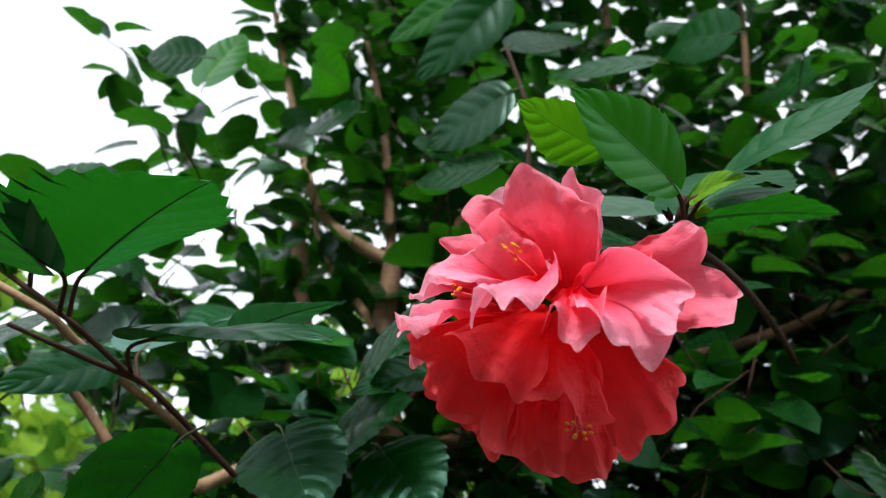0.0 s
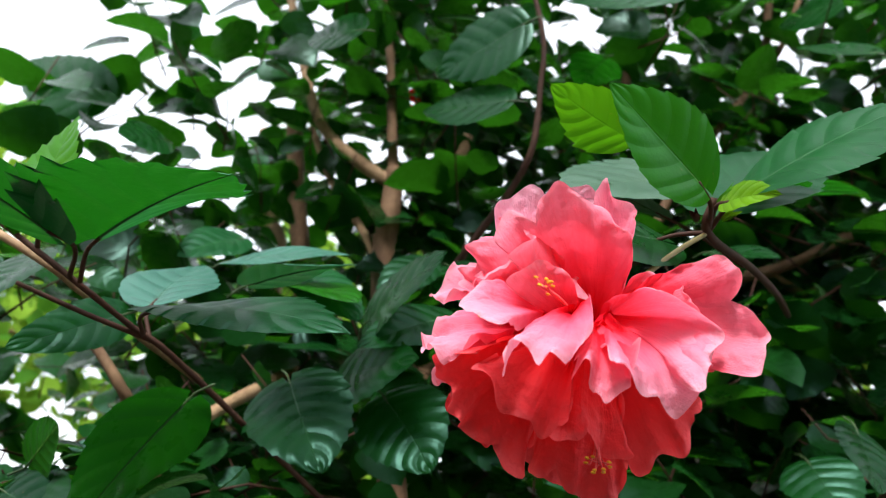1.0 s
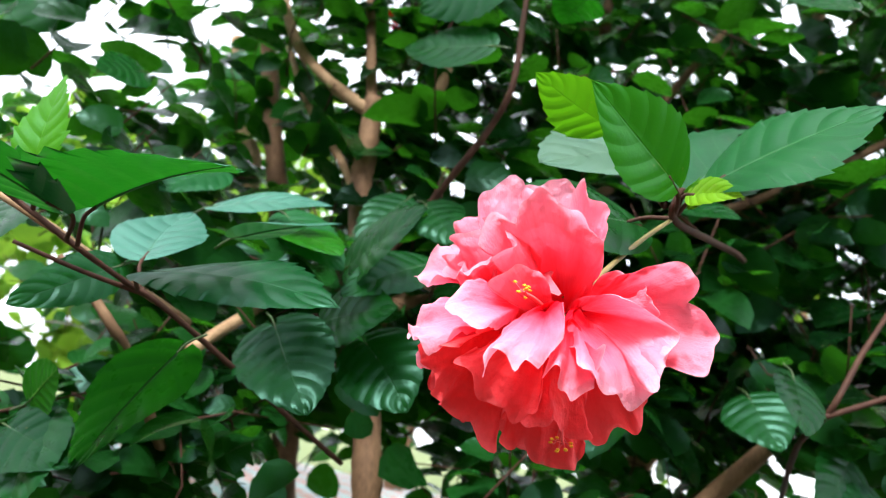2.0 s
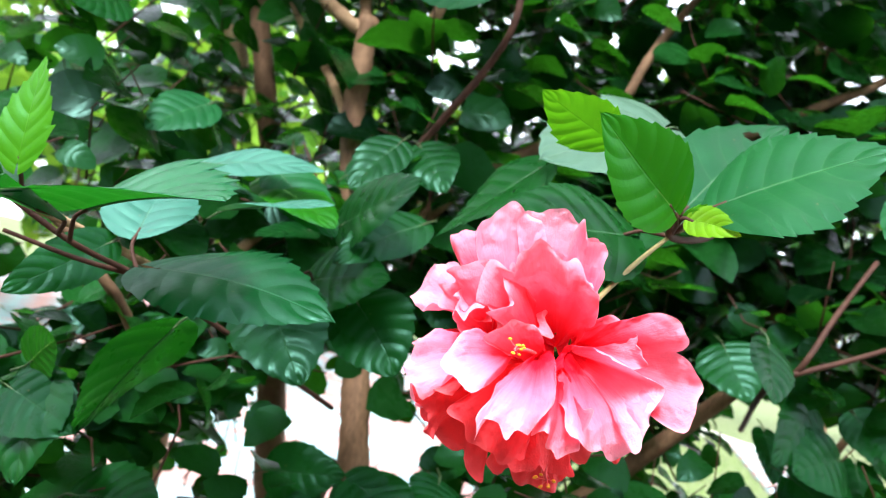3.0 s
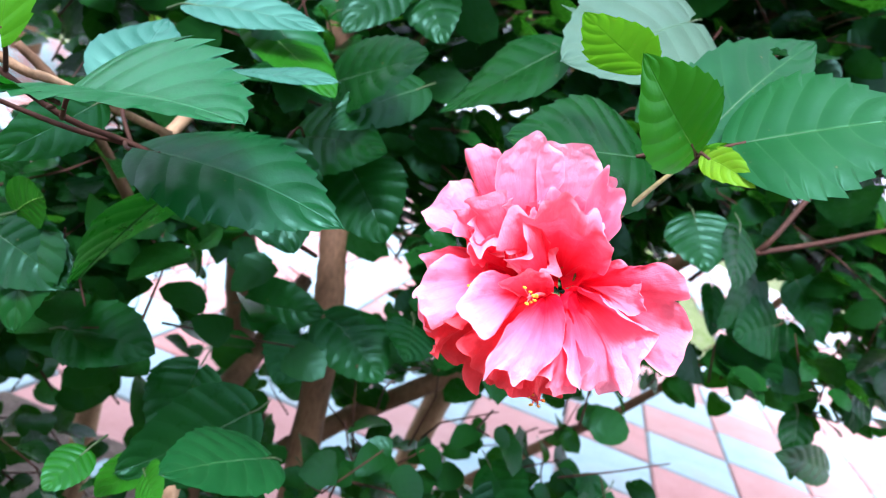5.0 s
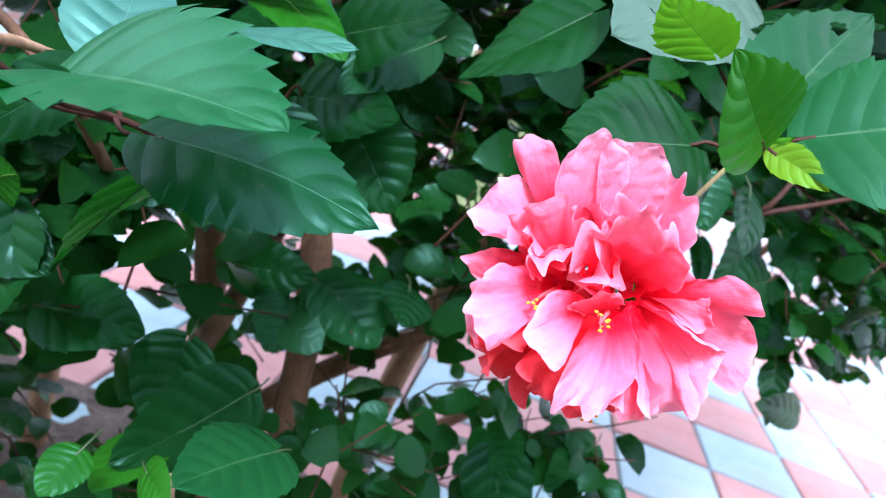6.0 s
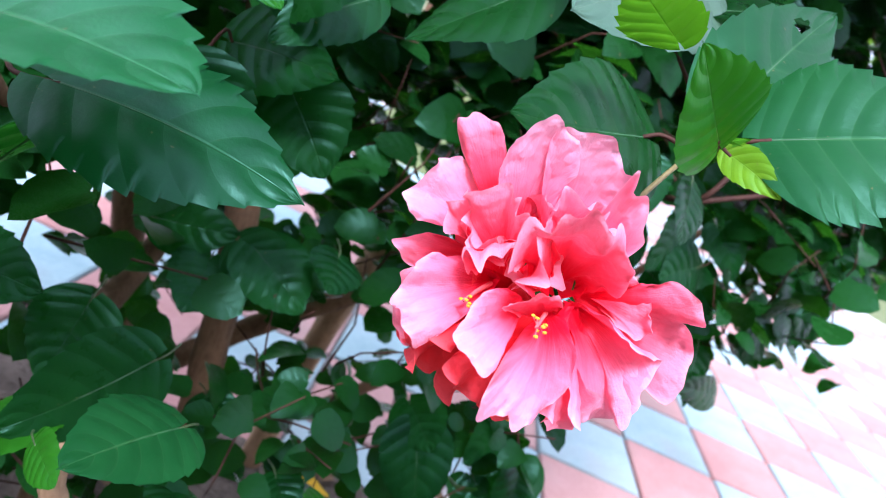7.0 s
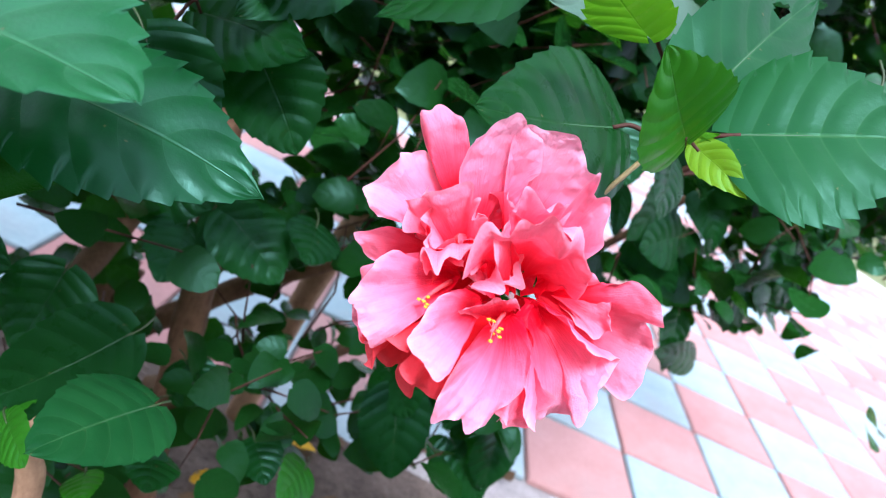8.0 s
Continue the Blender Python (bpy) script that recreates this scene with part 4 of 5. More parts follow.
bush_leaf((-0.355, 0.550, 1.181), (-0.374, 0.500, 1.121), (-0.344, 0.520, 1.101), .022, 'dark')
bush_leaf((-0.364, 0.600, 1.196), (-0.344, 0.600, 1.281), (-0.323, 0.600, 1.232), .025, 'fresh')
bush_leaf((-0.012, 0.550, 1.074), (-0.080, 0.520, 1.014), (-0.044, 0.520, 1.006), .026, 'dark')
bush_leaf((0.265, 0.600, 1.376), (0.171, 0.600, 1.329), (0.217, 0.600, 1.401), .036, 'dark')
bush_leaf((0.433, 0.700, 1.449), (0.328, 0.680, 1.345), (0.398, 0.700, 1.480), .04, 'dark')
bush_leaf((0.093, 0.620, 1.204), (0.067, 0.580, 1.116), (0.106, 0.600, 1.154), .028, 'dark')
bush_leaf((-0.313, 0.550, 0.960), (-0.328, 0.500, 0.932), (-0.307, 0.520, 0.923), .02, 'dark')
bush_leaf((-0.182, 0.600, 1.168), (-0.216, 0.570, 1.108), (-0.206, 0.600, 1.183), .025, 'dark')
bush_leaf((-0.241, 0.600, 1.245), (-0.181, 0.570, 1.174), (-0.229, 0.570, 1.158), .03, 'fresh')
bush_leaf((-0.318, 0.450, 0.801), (-0.310, 0.400, 0.744), (-0.330, 0.440, 0.785), .02, 'dark')
bush_leaf((-0.222, 0.400, 0.757), (-0.259, 0.360, 0.717), (-0.256, 0.380, 0.757), .017, 'dark')
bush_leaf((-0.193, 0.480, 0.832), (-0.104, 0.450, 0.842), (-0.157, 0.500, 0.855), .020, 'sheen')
bush_leaf((-0.144, 0.500, 0.841), (-0.086, 0.460, 0.797), (-0.112, 0.500, 0.843), .024, 'soft')
bush_leaf((-0.025, 0.500, 0.826), (-0.086, 0.460, 0.778), (-0.061, 0.500, 0.824), .022, 'dark')
bush_leaf((-0.055, 0.600, 0.909), (-0.090, 0.570, 0.850), (-0.098, 0.600, 0.900), .024, 'dark')
bush_leaf((-0.275, 0.450, 0.647), (-0.217, 0.420, 0.633), (-0.250, 0.450, 0.659), .026, 'dark')
bush_leaf((-0.267, 0.450, 0.667), (-0.244, 0.420, 0.689), (-0.278, 0.450, 0.683), .018, 'fresh')
bush_leaf((0.580, 0.620, 0.683), (0.627, 0.600, 0.619), (0.556, 0.600, 0.639), .030, 'dark')
bush_leaf((0.748, 0.700, 0.717), (0.801, 0.680, 0.624), (0.815, 0.680, 0.679), .034, 'dark')
bush_leaf((0.639, 0.640, 0.536), (0.516, 0.600, 0.559), (0.594, 0.620, 0.523), .024, 'dark')
bush_leaf((0.239, 0.600, 0.441), (0.229, 0.580, 0.374), (0.188, 0.600, 0.399), .030, 'dark')
bush_leaf((0.324, 0.550, 0.444), (0.323, 0.520, 0.379), (0.383, 0.550, 0.409), .034, 'dark')
bush_leaf((0.447, 0.600, 0.705), (0.387, 0.580, 0.685), (0.450, 0.580, 0.657), .034, 'dark')
bush_leaf((0.138, 0.600, 0.414), (0.104, 0.580, 0.388), (0.100, 0.600, 0.430), .022, 'dark')
bush_leaf((0.314, 0.580, 0.479), (0.255, 0.550, 0.434), (0.249, 0.570, 0.468), .034, 'dark')
bush_leaf((0.164, 0.550, 0.497), (0.194, 0.520, 0.464), (0.167, 0.540, 0.464), .03, 'dark')
bush_leaf((-0.031, 0.600, 0.591), (0.020, 0.580, 0.559), (0.012, 0.600, 0.595), .03, 'dark')
bush_leaf((-0.101, 0.620, 0.583), (-0.032, 0.600, 0.596), (-0.066, 0.620, 0.609), .028, 'dark')
bush_leaf((0.050, 0.580, 0.611), (0.044, 0.550, 0.586), (0.070, 0.580, 0.599), .028, 'dark')
bush_leaf((-0.021, 0.560, 0.418), (-0.002, 0.550, 0.437), (-0.017, 0.560, 0.439), .012, 'dark')
bush_leaf((-0.231, 0.500, 0.569), (-0.160, 0.460, 0.582), (-0.202, 0.500, 0.589), .03, 'dark')
bush_leaf((-0.022, 0.600, 0.592), (0.034, 0.560, 0.556), (0.029, 0.600, 0.591), .036, 'dark')
bush_leaf((-0.049, 0.600, 0.570), (-0.064, 0.560, 0.532), (-0.017, 0.580, 0.550), .03, 'dark')
bush_leaf((0.243, 0.660, 0.390), (0.216, 0.630, 0.349), (0.293, 0.650, 0.362), 0.032, 'dark')
bush_leaf((0.373, 0.600, 0.395), (0.341, 0.570, 0.307), (0.445, 0.590, 0.337), 0.036, 'dark')
bush_leaf((0.565, 0.640, 0.595), (0.564, 0.610, 0.525), (0.641, 0.630, 0.544), 0.030, 'dark')
bush_leaf((0.632, 0.660, 0.681), (0.644, 0.630, 0.593), (0.713, 0.650, 0.644), 0.034, 'dark')
bush_leaf((0.722, 0.680, 0.722), (0.738, 0.650, 0.630), (0.819, 0.670, 0.677), 0.032, 'dark')
bush_leaf((-0.085, 0.455, 0.552), (-0.165, 0.415, 0.508), (-0.100, 0.425, 0.500), .036, 'dark')
bush_leaf((0.289, 0.500, 0.796), (0.283, 0.470, 0.748), (0.318, 0.500, 0.776), 0.026, 'dark')
bush_leaf((0.421, 0.620, 0.749), (0.364, 0.580, 0.689), (0.359, 0.600, 0.732), 0.028, 'dark')
bush_leaf((0.441, 0.720, 0.709), (0.437, 0.680, 0.656), (0.407, 0.700, 0.685), 0.022, 'dark')
bush_leaf((0.413, 0.620, 0.676), (0.471, 0.580, 0.647), (0.447, 0.600, 0.682), 0.031, 'dark')
bush_leaf((0.515, 0.660, 0.699), (0.513, 0.620, 0.635), (0.560, 0.640, 0.673), 0.033, 'dark')
bush_leaf((0.521, 0.680, 0.751), (0.554, 0.640, 0.693), (0.505, 0.660, 0.712), 0.033, 'dark')
bush_leaf((0.500, 0.700, 0.689), (0.458, 0.660, 0.632), (0.436, 0.680, 0.664), 0.030, 'dark')
bush_leaf((0.674, 0.660, 0.742), (0.627, 0.620, 0.679), (0.611, 0.640, 0.714), 0.035, 'dark')
bush_leaf((0.785, 0.680, 0.773), (0.732, 0.640, 0.703), (0.816, 0.660, 0.732), 0.038, 'dark')
bush_leaf((0.056, 0.520, 0.414), (0.067, 0.480, 0.400), (0.083, 0.500, 0.413), 0.022, 'dark')
bush_leaf((0.115, 0.520, 0.386), (0.084, 0.480, 0.381), (0.076, 0.500, 0.394), 0.025, 'fresh')
bush_leaf((-0.036, 0.480, 0.426), (-0.039, 0.440, 0.422), (-0.016, 0.460, 0.418), 0.023, 'dark')
bush_leaf((-0.141, 0.380, 0.535), (-0.126, 0.340, 0.541), (-0.127, 0.360, 0.550), 0.014, 'fresh')
bush_leaf((-0.014, 0.580, 0.443), (-0.001, 0.540, 0.433), (0.011, 0.560, 0.445), 0.023, 'dark')
bush_leaf((-0.084, 0.440, 0.437), (-0.086, 0.400, 0.447), (-0.072, 0.420, 0.448), 0.014, 'fresh')
bush_leaf((0.176, 0.540, 0.481), (0.195, 0.500, 0.402), (0.239, 0.520, 0.458), 0.038, 'dark')
bush_leaf((0.285, 0.560, 0.411), (0.332, 0.520, 0.363), (0.373, 0.540, 0.418), 0.039, 'dark')
bush_leaf((-0.131, 0.570, 0.474), (-0.146, 0.530, 0.455), (-0.156, 0.550, 0.471), 0.021, 'dark')

bush_two = thing("hibiscus_bush", "second hibiscus bush with a pale knotty trunk", "bush", "hibiscus bushes")
tube("trunk", [(0.20, 1.02, -0.02), (0.25, 1.02, 0.40), (0.36, 1.01, 0.72), (0.50, 1.0, 0.96), (0.552, 1.000, 1.050), (0.561, 1.000, 1.10), (0.569, 1.000, 1.163), (0.578, 1.000, 1.266), (0.592, 1.000, 1.344), (0.60, 1.0, 1.6)], 0.022, 0.012, BARK_PALE, bush_two, "pale knotty trunk", 12, 0.08, 7, 30)
tube("limb", [(0.575, 1.0, 1.27), (0.596, 0.950, 1.314), (0.619, 0.900, 1.338), (0.70, 0.85, 1.42)], 0.012, 0.007, BARK_PALE, bush_two, "", 9, 0.07, 6, 31)
tube("limb", [(0.565, 1.0, 1.14), (0.50, 0.98, 1.13), (0.42, 0.96, 1.15), (0.33, 0.95, 1.22)], 0.010, 0.006, BARK_PALE, bush_two, "", 9, 0.07, 6, 32)
tube("limb", [(0.40, 1.0, 0.80), (0.70, 0.95, 0.92), (0.95, 0.92, 0.98), (1.15, 0.90, 1.05)], 0.012, 0.006, BARK, bush_two, "", 9, 0.07, 6, 33)


# ---- foliage ----
def blade(length, half, seed):
    """A light blade for the mass of leaves: base at the origin, tip along +y."""
    rng = np.random.default_rng(seed)
    s = np.array([0.0, 0.07, 0.22, 0.43, 0.65, 0.86, 1.0])
    w = np.array([0.14, 0.68, 0.97, 1.0, 0.88, 0.58, 0.0])
    fold, droop = rng.uniform(0.05, 0.35), rng.uniform(0.05, 0.5)
    verts, uvs = [], []
    for a, b in zip(s, w):
        for u in (-1, 0, 1):
            k = b * half * (1 + 0.10 * rng.uniform(-1, 1))
            verts.append((u * k, a * length - 0.04 * length * abs(u) * (a < 0.3) + 0.02 * length * abs(u) * rng.uniform(-1, 1), fold * abs(u) * k - droop * length * a * a))
            uvs.append((a, (u + 1) / 2))
    faces = []
    for i in range(len(s) - 1):
        for j in range(2):
            k = i * 3 + j
            faces.append((k, k + 1, k + 4, k + 3))
    return np.array(verts), np.array(faces), np.array(uvs)


BLADES = [blade(1.0, h, i) for i, h in enumerate((0.40, 0.44, 0.48, 0.38, 0.46, 0.42, 0.50, 0.44))]


def frame_of(y, z):
    y = y / np.linalg.norm(y)
    x = np.cross(y, z)
    x /= np.linalg.norm(x) + 1e-9
    return np.stack([x, y, np.cross(x, y)], 1)


def crown_top(x):
    """The height of the bush's outline along its length."""
    t = min(max((x + 0.60) / 0.36, 0.0), 1.0)
    return 1.02 + 1.25 * t * t * (3 - 2 * t)


def shoots(count, rng, box, accept, size, per=(4, 8), spread=0.045):
    """Random shoots: twig lines and the leaves set round them."""
    twigs, leaves = [], []
    tries = 0
    while len(twigs) < count and tries < count * 60:
        tries += 1
        p = np.array([rng.uniform(*box[k]) for k in range(3)])
        if not accept(p, rng):
            continue
        d = rng.normal(size=3) * 0.5 + np.array((0, -0.35, 0.45))
        d /= np.linalg.norm(d)
        length = rng.uniform(0.07, 0.16)
        mid = p + d * length * 0.5 + rng.normal(size=3) * 0.008
        end = p + d * length
        twigs.append((p, mid, end))
        n = rng.integers(*per)
        for i in range(n):
            a = (i + rng.uniform(0, 0.6)) / n
            q = p + (end - p) * a
            w = 2.4 * i + rng.uniform(0, 1)
            side = np.array((math.cos(w), math.sin(w) * 0.7 - 0.3, rng.uniform(-0.5, 0.35)))
            side /= np.linalg.norm(side)
            up = np.array((rng.normal() * 0.45, -0.35 + rng.normal() * 0.45, 0.75 + rng.normal() * 0.3))
            leaves.append((q + side * rng.uniform(0.010, 0.030), side, up, size * rng.uniform(0.65, 1.25), rng.integers(len(BLADES))))
    return twigs, leaves


def leaf_mass(name, leaves, mat, parent, label):
    vs, fs, us, k = [], [], [], 0
    for q, d, up, size, kind in leaves:
        v, f, u = BLADES[kind]
        vs.append(q + (v * size) @ frame_of(d, up).T)
        fs.append(f + k)
        us.append(u)
        k += len(v)
    ob = mesh_object(name, np.concatenate(vs), np.concatenate(fs).tolist(), mat, parent, label, np.concatenate(us))
    return tagged(ob, kind="stuff")


def twig_mass(name, twigs, mat, parent, label, r=0.0014):
    vs, fs = [], []
    for p, m, e in twigs:
        v, f = tube_data(np.array([p, m, e]), r, r * 0.5, 5)
        k = len(vs)
        vs += v
        fs += [tuple(i + k for i in q) for q in f]
    return tagged(mesh_object(name, vs, fs, mat, parent, label), kind="stuff")


def near_bush(p, rng):
    x, y, z = p
    if z > crown_top(x) + rng.uniform(-0.1, 0.1):
        return False
    if x > 0.30 and z < 0.60 + 0.10 * rng.random():
        return False
    if x > 0.30 and abs(z - 0.77 + 0.10 * y) < 0.055 and abs(x - 0.66 * y) < 0.14:
        return False
    if 0.86 < z < 1.12 and x < 0.2 and rng.random() < 0.35:
        return False
    if x < -0.36 * y and rng.random() < 0.35:
        return False
    if x > -0.1 and z > 1.35 and rng.random() < 0.5:
        return False
    return z > 0.64 + 0.10 * rng.random()


def low_bush(p, rng):
    x, y, z = p
    if z > 1.0 or (x > 0.25 and z < 0.58):
        return False
    return z > 0.12 + 0.25 * max(0.0, x + 0.1) + 0.15 * rng.random() and rng.random() > 0.15


OPENINGS = ((-0.216, 0.467, 0.040, 0.055), (-0.148, 0.543, 0.038, 0.042), (-0.068, 0.579, 0.042, 0.062), (0.031, 0.597, 0.032, 0.050),
            (0.009, 0.391, 0.070, 0.042), (0.149, 0.431, 0.065, 0.042), (0.284, 0.461, 0.065, 0.038), (0.578, 0.495, 0.12, 0.050),
            (1.05, 0.650, 0.13, 0.09), (0.530, 0.676, 0.085, 0.036), (0.460, 0.650, 0.045, 0.030), (-0.406, 0.714, 0.050, 0.045), (-0.394, 0.711, 0.050, 0.035),
            (-0.165, 0.414, 0.052, 0.040), (-0.199, 0.481, 0.030, 0.030), (-0.330, 0.357, 0.030, 0.026), (-0.221, 0.360, 0.026, 0.022), (1.155, 0.524, 0.15, 0.070), (-0.425, 0.690, 0.050, 0.040),
            (0.066, 0.272, 0.032, 0.032), (0.150, 0.347, 0.023, 0.023), (0.233, 0.367, 0.026, 0.026), (0.130, 0.468, 0.029, 0.029), (0.212, 0.462, 0.024, 0.024), (0.249, 0.269, 0.032, 0.032), (0.062, 0.617, 0.020, 0.020))


def opening(p):
    """Gaps in the foliage through which the paving shows; they widen towards the back."""
    k = 0.81 / (p[1] + 0.03)
    x, z = -0.095 + (p[0] + 0.095) * k, 0.82 + (p[2] - 0.82) * k
    if any(((x - a) / c) ** 2 + ((z - b) / d) ** 2 < 1 for a, b, c, d in OPENINGS):
        return True
    k = 0.79 / (p[1] + 0.01)
    x, z = -0.015 + (p[0] + 0.015) * k, 0.63 + (p[2] - 0.63) * k
    return ((x + 0.475) / 0.06) ** 2 + ((z - 0.82) / 0.035) ** 2 < 1 or ((x + 0.48) / 0.05) ** 2 + ((z - 0.735) / 0.025) ** 2 < 1


rng = np.random.default_rng(7)
twigs, leaves = shoots(1500, rng, ((-1.0, 1.35), (0.66, 1.20), (0.60, 2.3)), near_bush, 0.053)
more_twigs, more_leaves = shoots(140, rng, ((-0.85, 0.36), (0.56, 1.00), (0.08, 0.40)), low_bush, 0.042)
core_twigs, core_leaves = shoots(72, rng, ((0.05, 0.36), (0.56, 0.95), (0.38, 0.68)), lambda p, r: True, 0.038)
left_twigs, left_leaves = shoots(115, rng, ((-0.9, 0.02), (0.60, 1.0), (0.42, 0.88)), lambda p, r: p[2] > 0.64 or r.random() < 0.25, 0.040)
side_twigs, side_leaves = shoots(95, rng, ((0.30, 0.88), (0.58, 0.92), (0.58, 0.82)), lambda p, r: not (abs(p[2] - 0.77 + 0.10 * p[1]) < 0.055 and abs(p[0] - 0.66 * p[1]) < 0.14), 0.038)
low_twigs, low_leaves = shoots(75, rng, ((-0.75, -0.24), (0.60, 0.95), (0.40, 0.66)), lambda p, r: True, 0.038)
fore_twigs, fore_leaves = shoots(44, rng, ((-0.42, -0.15), (0.52, 0.66), (0.50, 0.70)), lambda p, r: True, 0.038)
back_twigs, back_leaves = shoots(110, rng, ((-0.15, 0.75), (0.95, 1.25), (0.80, 1.12)), lambda p, r: True, 0.055)
heart_twigs, heart_leaves = shoots(13, rng, ((-0.07, 0.12), (0.54, 0.63), (0.38, 0.52)), lambda p, r: True, 0.030)
gap_twigs, gap_leaves = shoots(34, rng, ((-0.55, 0.10), (0.98, 1.20), (0.26, 0.58)), lambda p, r: True, 0.034, (2, 5))
high_twigs, high_leaves = shoots(60, rng, ((0.18, 0.62), (0.98, 1.2), (1.08, 1.36)), lambda p, r: True, 0.055)
twigs = high_twigs + twigs + more_twigs + core_twigs + left_twigs + side_twigs + low_twigs + fore_twigs + back_twigs
leaves = high_leaves + leaves + more_leaves + core_leaves + left_leaves + side_leaves + low_leaves + fore_leaves + back_leaves
leaves = [l for l in leaves if not opening(l[0] + 0.45 * l[3] * l[1])]
twigs = [w for w in twigs if not opening(w[1]) and not opening(w[2])] + gap_twigs + heart_twigs
leaves = leaves + [l for l in gap_leaves + heart_leaves if not opening(l[0] + 0.45 * l[3] * l[1])]
order = sorted(range(len(leaves)), key=lambda i: leaves[i][0][1] + abs(leaves[i][0][0]) * 0.3)
near = set(order[:170])
twig_mass("twig_mass", twigs, TWIG_RED, bush, "thin red-brown twigs")
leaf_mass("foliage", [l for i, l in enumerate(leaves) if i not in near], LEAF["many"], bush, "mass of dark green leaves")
BLADE_MESH = []
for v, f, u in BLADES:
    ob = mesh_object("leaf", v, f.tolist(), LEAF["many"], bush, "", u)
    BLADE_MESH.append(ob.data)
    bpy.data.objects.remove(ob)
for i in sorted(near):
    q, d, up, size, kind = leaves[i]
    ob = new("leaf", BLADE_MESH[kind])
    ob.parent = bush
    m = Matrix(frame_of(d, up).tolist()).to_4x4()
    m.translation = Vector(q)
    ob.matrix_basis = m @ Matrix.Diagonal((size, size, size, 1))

# ---- small red flower far up in the bush ----
small = thing("hibiscus_flower", "small half-open red hibiscus flower deep in the bush", "flower")
for k in range(5):
    bm = bmesh.new()
    w = 2 * math.pi * k / 5
    rows = []
    for i in range(6):
        s = i / 5
        row = []
        for j in range(5):
            u = j / 2 - 1
            ang = w + u * (0.25 + 0.45 * s)
            rad = 0.003 + 0.016 * s ** 1.3 * (1 - 0.15 * u * u)
            row.append(bm.verts.new((-0.123 + rad * math.cos(ang) - 0.012 * s, 0.880 - 0.02 * s, 1.268 + rad * math.sin(ang) + 0.002 * math.sin(5 * u + k))))
        rows.append(row)
    for i in range(5):
        for j in range(4):
            bm.faces.new((rows[i][j], rows[i][j + 1], rows[i + 1][j + 1], rows[i + 1][j]))
    part("petal", bm, PETAL_RED_SHADE, small)

# ---- fallen leaves on the soil ----
def fallen(x, y, turn, size, look_of, label):
    v, f, uv = leaf_grid(size, size * 0.36, 0.3, -0.15, 0.3, 7, 20, 6, 0.12, 0.06, int(turn))
    ob = mesh_object("fallen_leaf", v, f, LEAF[look_of], None, "", uv)
    ob.matrix_basis = pose(x, y, 0.022, 8, 6, turn)
    return tagged(ob, label, "leaf", "fallen leaves")


fallen(0.13, 0.86, 200, 0.06, "yellow", "curled yellow fallen leaf on the soil")
fallen(0.33, 0.94, 70, 0.06, "yellow", "yellow-green fallen leaf on the soil")
frng = np.random.default_rng(5)
for i in range(26):
    fallen(frng.uniform(-0.5, 0.75), frng.uniform(0.6, 1.05), frng.uniform(0, 360), frng.uniform(0.03, 0.055), "dry", "dry brown fallen leaf on the soil")


# ---- far trees ----
def tree(x, y, height, spread, seed, label):
    rng = np.random.default_rng(seed)
    root = thing("tree", label, "tree", "trees behind the lawn")
    lean = rng.normal(size=2) * 0.3
    tube("trunk", [(x, y, -0.1), (x + lean[0] * 0.3, y + lean[1] * 0.3, height * 0.3), (x + lean[0], y + lean[1], height * 0.75)], 0.16, 0.05, BARK, root, "", 10, 0.08, 6, seed)
    leaves = []
    for k in range(9):
        w, e = rng.uniform(0, 6.28), rng.uniform(0.35, 0.95)
        tip = np.array((x + math.cos(w) * spread * rng.uniform(0.4, 1), y + math.sin(w) * spread * rng.uniform(0.4, 1), height * e))
        start = np.array((x + lean[0] * 0.5, y + lean[1] * 0.5, height * e * 0.6))
        tube("limb", [start, (start + tip) / 2 + np.array((0, 0, 0.2)), tip], 0.05, 0.015, BARK, root, "", 7, 0.08, 4, seed + k)
        for c in range(7):
            ctr = tip + rng.normal(size=3) * np.array((0.5, 0.5, 0.4)) * spread * 0.35
            for i in range(26):
                d = rng.normal(size=3)
                leaves.append((ctr + rng.normal(size=3) * 0.22, d / np.linalg.norm(d), np.array((0.2, -0.2, 1.0)) + rng.normal(size=3) * 0.5, rng.uniform(0.12, 0.22), rng.integers(len(BLADES))))
    leaf_mass("crown", leaves, LEAF["far"], root, "loose light green crown")


tree(-5.5, 6.0, 3.6, 2.0, 101, "small tree with a yellow-green crown")
tree(-3.0, 8.5, 4.2, 2.2, 102, "small tree with a yellow-green crown")
tree(0.5, 11.0, 4.6, 2.4, 103, "leafy tree with a light green crown")
tree(4.0, 12.5, 5.2, 2.6, 104, "leafy tree with a light green crown")
tree(8.0, 11.0, 5.5, 2.8, 105, "leafy tree with a light green crown")
tree(-8.0, 4.2, 3.0, 2.0, 107, "small tree with a yellow-green crown")
tree(-4.2, 4.8, 2.2, 1.5, 108, "low yellow-green shrub-like tree")
tree(-1.6, 6.4, 2.4, 1.5, 109, "low yellow-green shrub-like tree")
tree(11.0, 7.5, 5.0, 2.6, 106, "leafy tree with a light green crown")

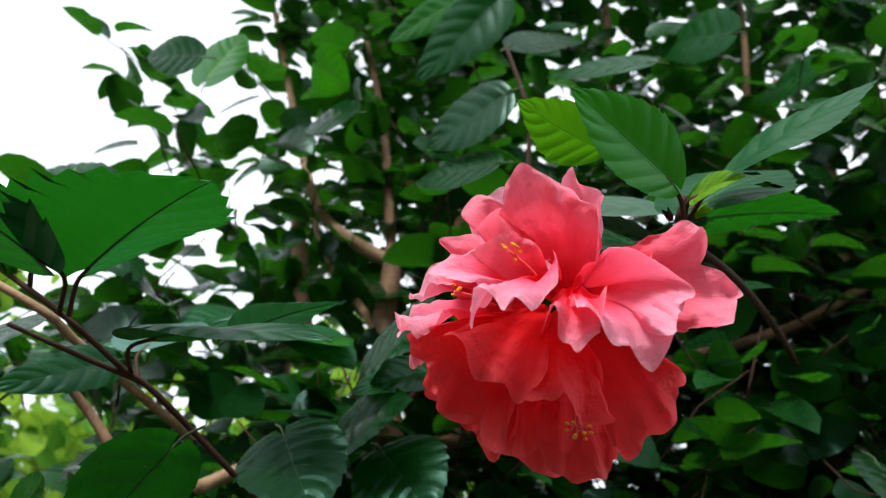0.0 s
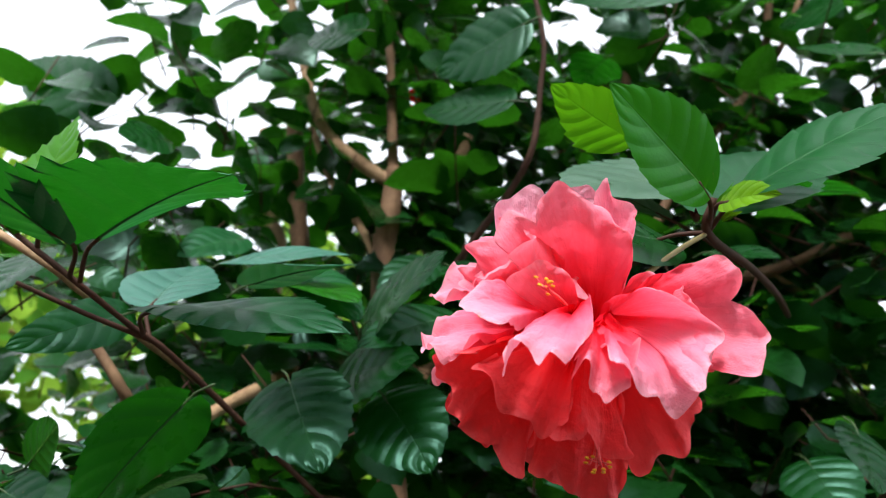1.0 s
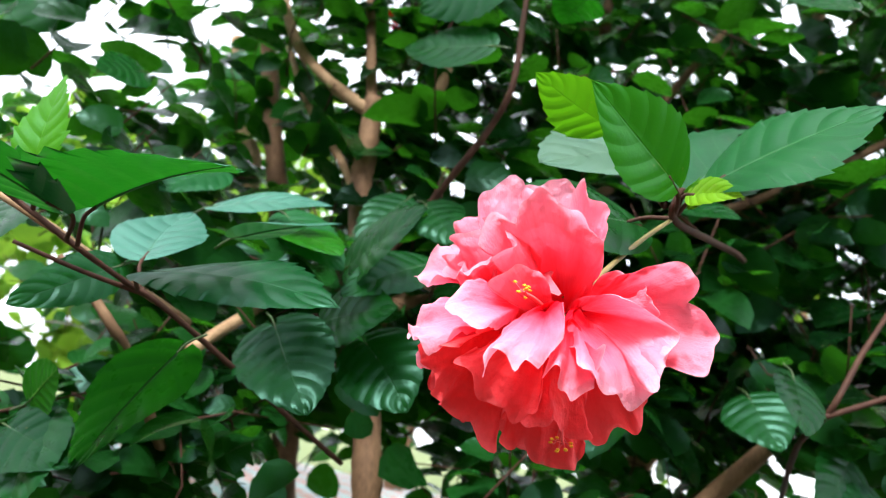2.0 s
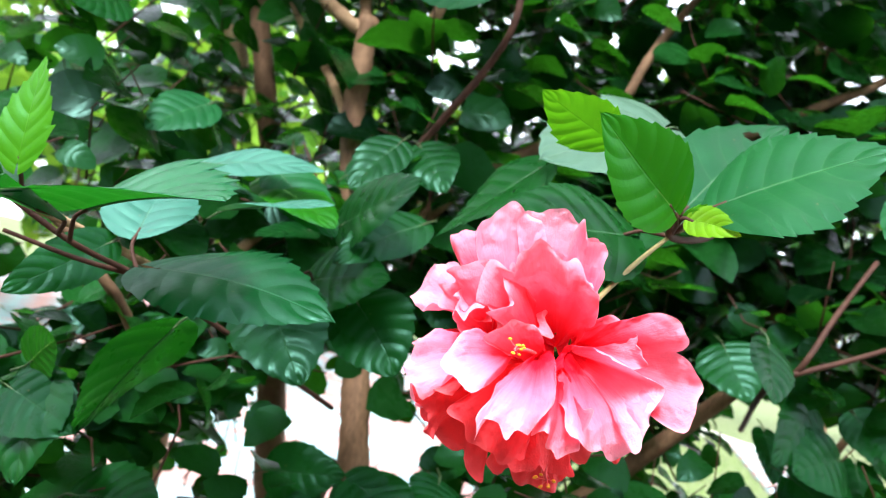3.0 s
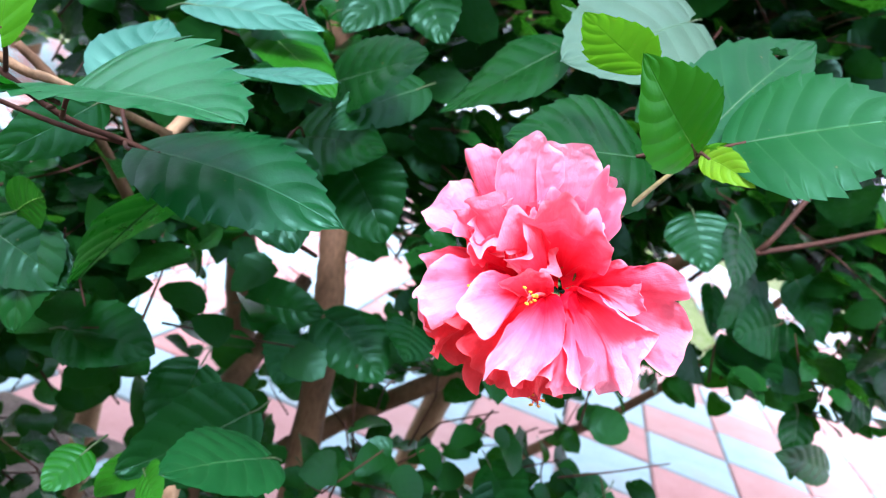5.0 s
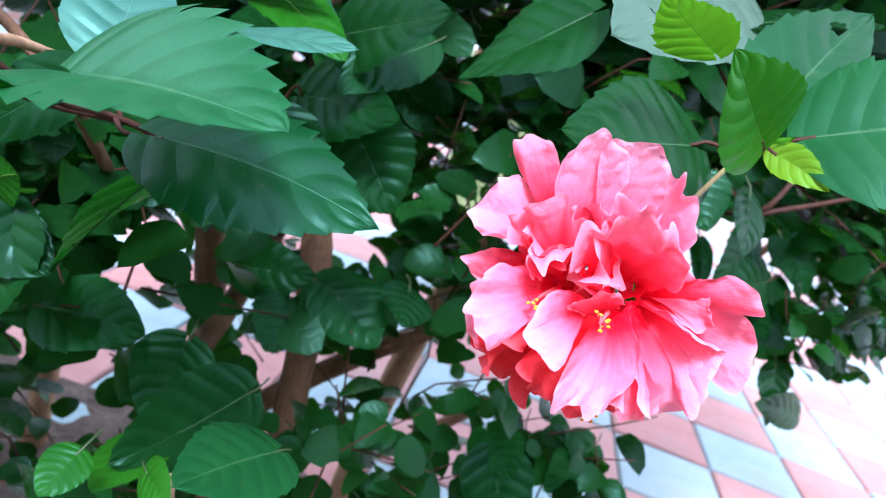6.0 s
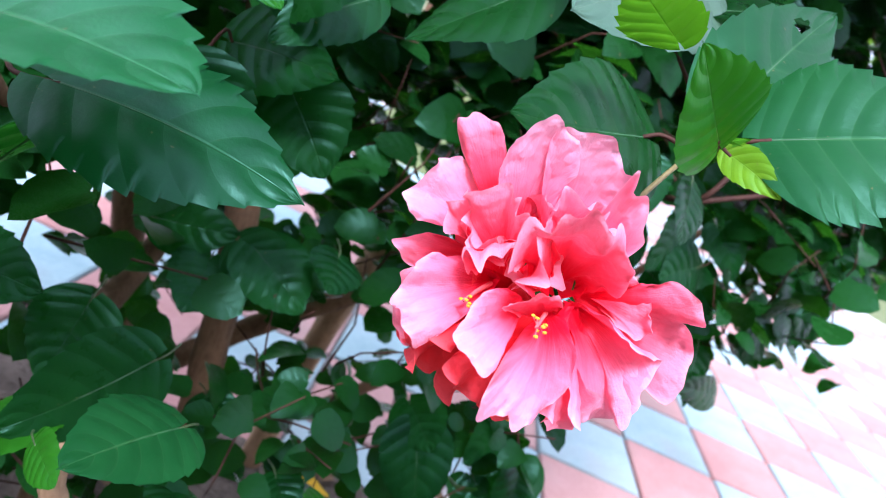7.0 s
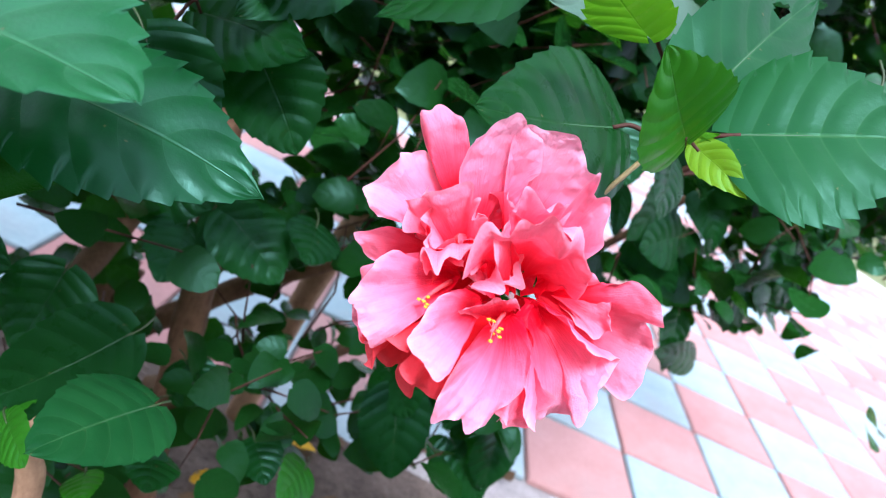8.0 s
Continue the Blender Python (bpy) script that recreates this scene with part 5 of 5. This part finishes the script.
# ---- grass on the lawn ----
grng = np.random.default_rng(9)
gv, gf = [], []
for u0, u1, v0, v1, count in ((-1.36, 0.24, 2.3, 8.0, 4000), (2.6, 6.5, 1.0, 8.0, 5000)):
    for i in range(count):
        px, py, _ = plan(grng.uniform(u0, u1), grng.uniform(v0, v1))
        h, w = grng.uniform(0.02, 0.05), grng.uniform(0, 6.28)
        ox, oy = 0.003 * math.cos(w), 0.003 * math.sin(w)
        lx, ly = grng.normal(0, 0.012, 2)
        k = len(gv)
        gv += [(px - ox, py - oy, -0.02), (px + ox, py + oy, -0.02), (px + lx, py + ly, h)]
        gf.append((k, k + 1, k + 2))
tagged(mesh_object("grass", gv, gf, GRASS, None), "short green grass blades on the lawn", "grass", kind="stuff")

# ---- paving tiles ----
def tile_mesh(mat, size=TILE - 0.009, thick=0.014):
    bm = bmesh.new()
    h, c = size / 2, 0.004
    for z, r in ((0, h), (thick - c, h), (thick, h - c)):
        for sx, sy in ((-1, -1), (1, -1), (1, 1), (-1, 1)):
            bm.verts.new((sx * r, sy * r, z))
    bm.verts.ensure_lookup_table()
    v = bm.verts
    for k in (0, 4):
        for i in range(4):
            j = (i + 1) % 4
            bm.faces.new((v[k + i], v[k + j], v[k + 4 + j], v[k + 4 + i]))
    bm.faces.new((v[8], v[9], v[10], v[11]))
    me = bpy.data.meshes.new("tile")
    bm.to_mesh(me)
    bm.free()
    me.materials.append(mat)
    return me


TILES = (tile_mesh(TILE_PINK), tile_mesh(TILE_AQUA))
trng = np.random.default_rng(3)


def lay(parent, i0, i1, j0, j1, near_only=None):
    rest = {0: [], 1: []}
    made = 0
    for i in range(i0, i1):
        for j in range(j0, j1):
            kind = (i + j) % 2
            x, y, _ = plan((i + 0.5) * TILE, (j + 0.5) * TILE)
            if x > kerb_at(y) + 0.05 or (j == -2 and i > -3):
                continue
            m = pose(x, y, -0.0115 + trng.uniform(-0.001, 0.001), trng.uniform(-0.3, 0.3), trng.uniform(-0.3, 0.3), TILE_TURN + trng.uniform(-0.5, 0.5))
            if near_only is None or near_only(i, j):
                ob = new("tile", TILES[kind])
                ob.parent = parent
                ob.matrix_basis = m
                made += 1
            else:
                rest[kind].append(m)
    for kind in (0, 1):
        if not rest[kind]:
            continue
        src = TILES[kind]
        co = [v.co for v in src.vertices]
        polys = [tuple(p.vertices) for p in src.polygons]
        vs, fs = [], []
        for m in rest[kind]:
            k = len(vs)
            vs += [m @ c for c in co]
            fs += [tuple(q + k for q in p) for p in polys]
        tagged(mesh_object("tile_field", vs, fs, (TILE_PINK, TILE_AQUA)[kind], parent, "", None, False), kind="stuff")


lay(pavement, -31, 20, -2, 8, lambda i, j: -14 <= i < 12)
lay(far_path, -31, -5, 8, 35, lambda i, j: i >= -12 and j < 18)
lay(side_path, 1, 15, 8, 56, lambda i, j: i < 9 and j < 36)
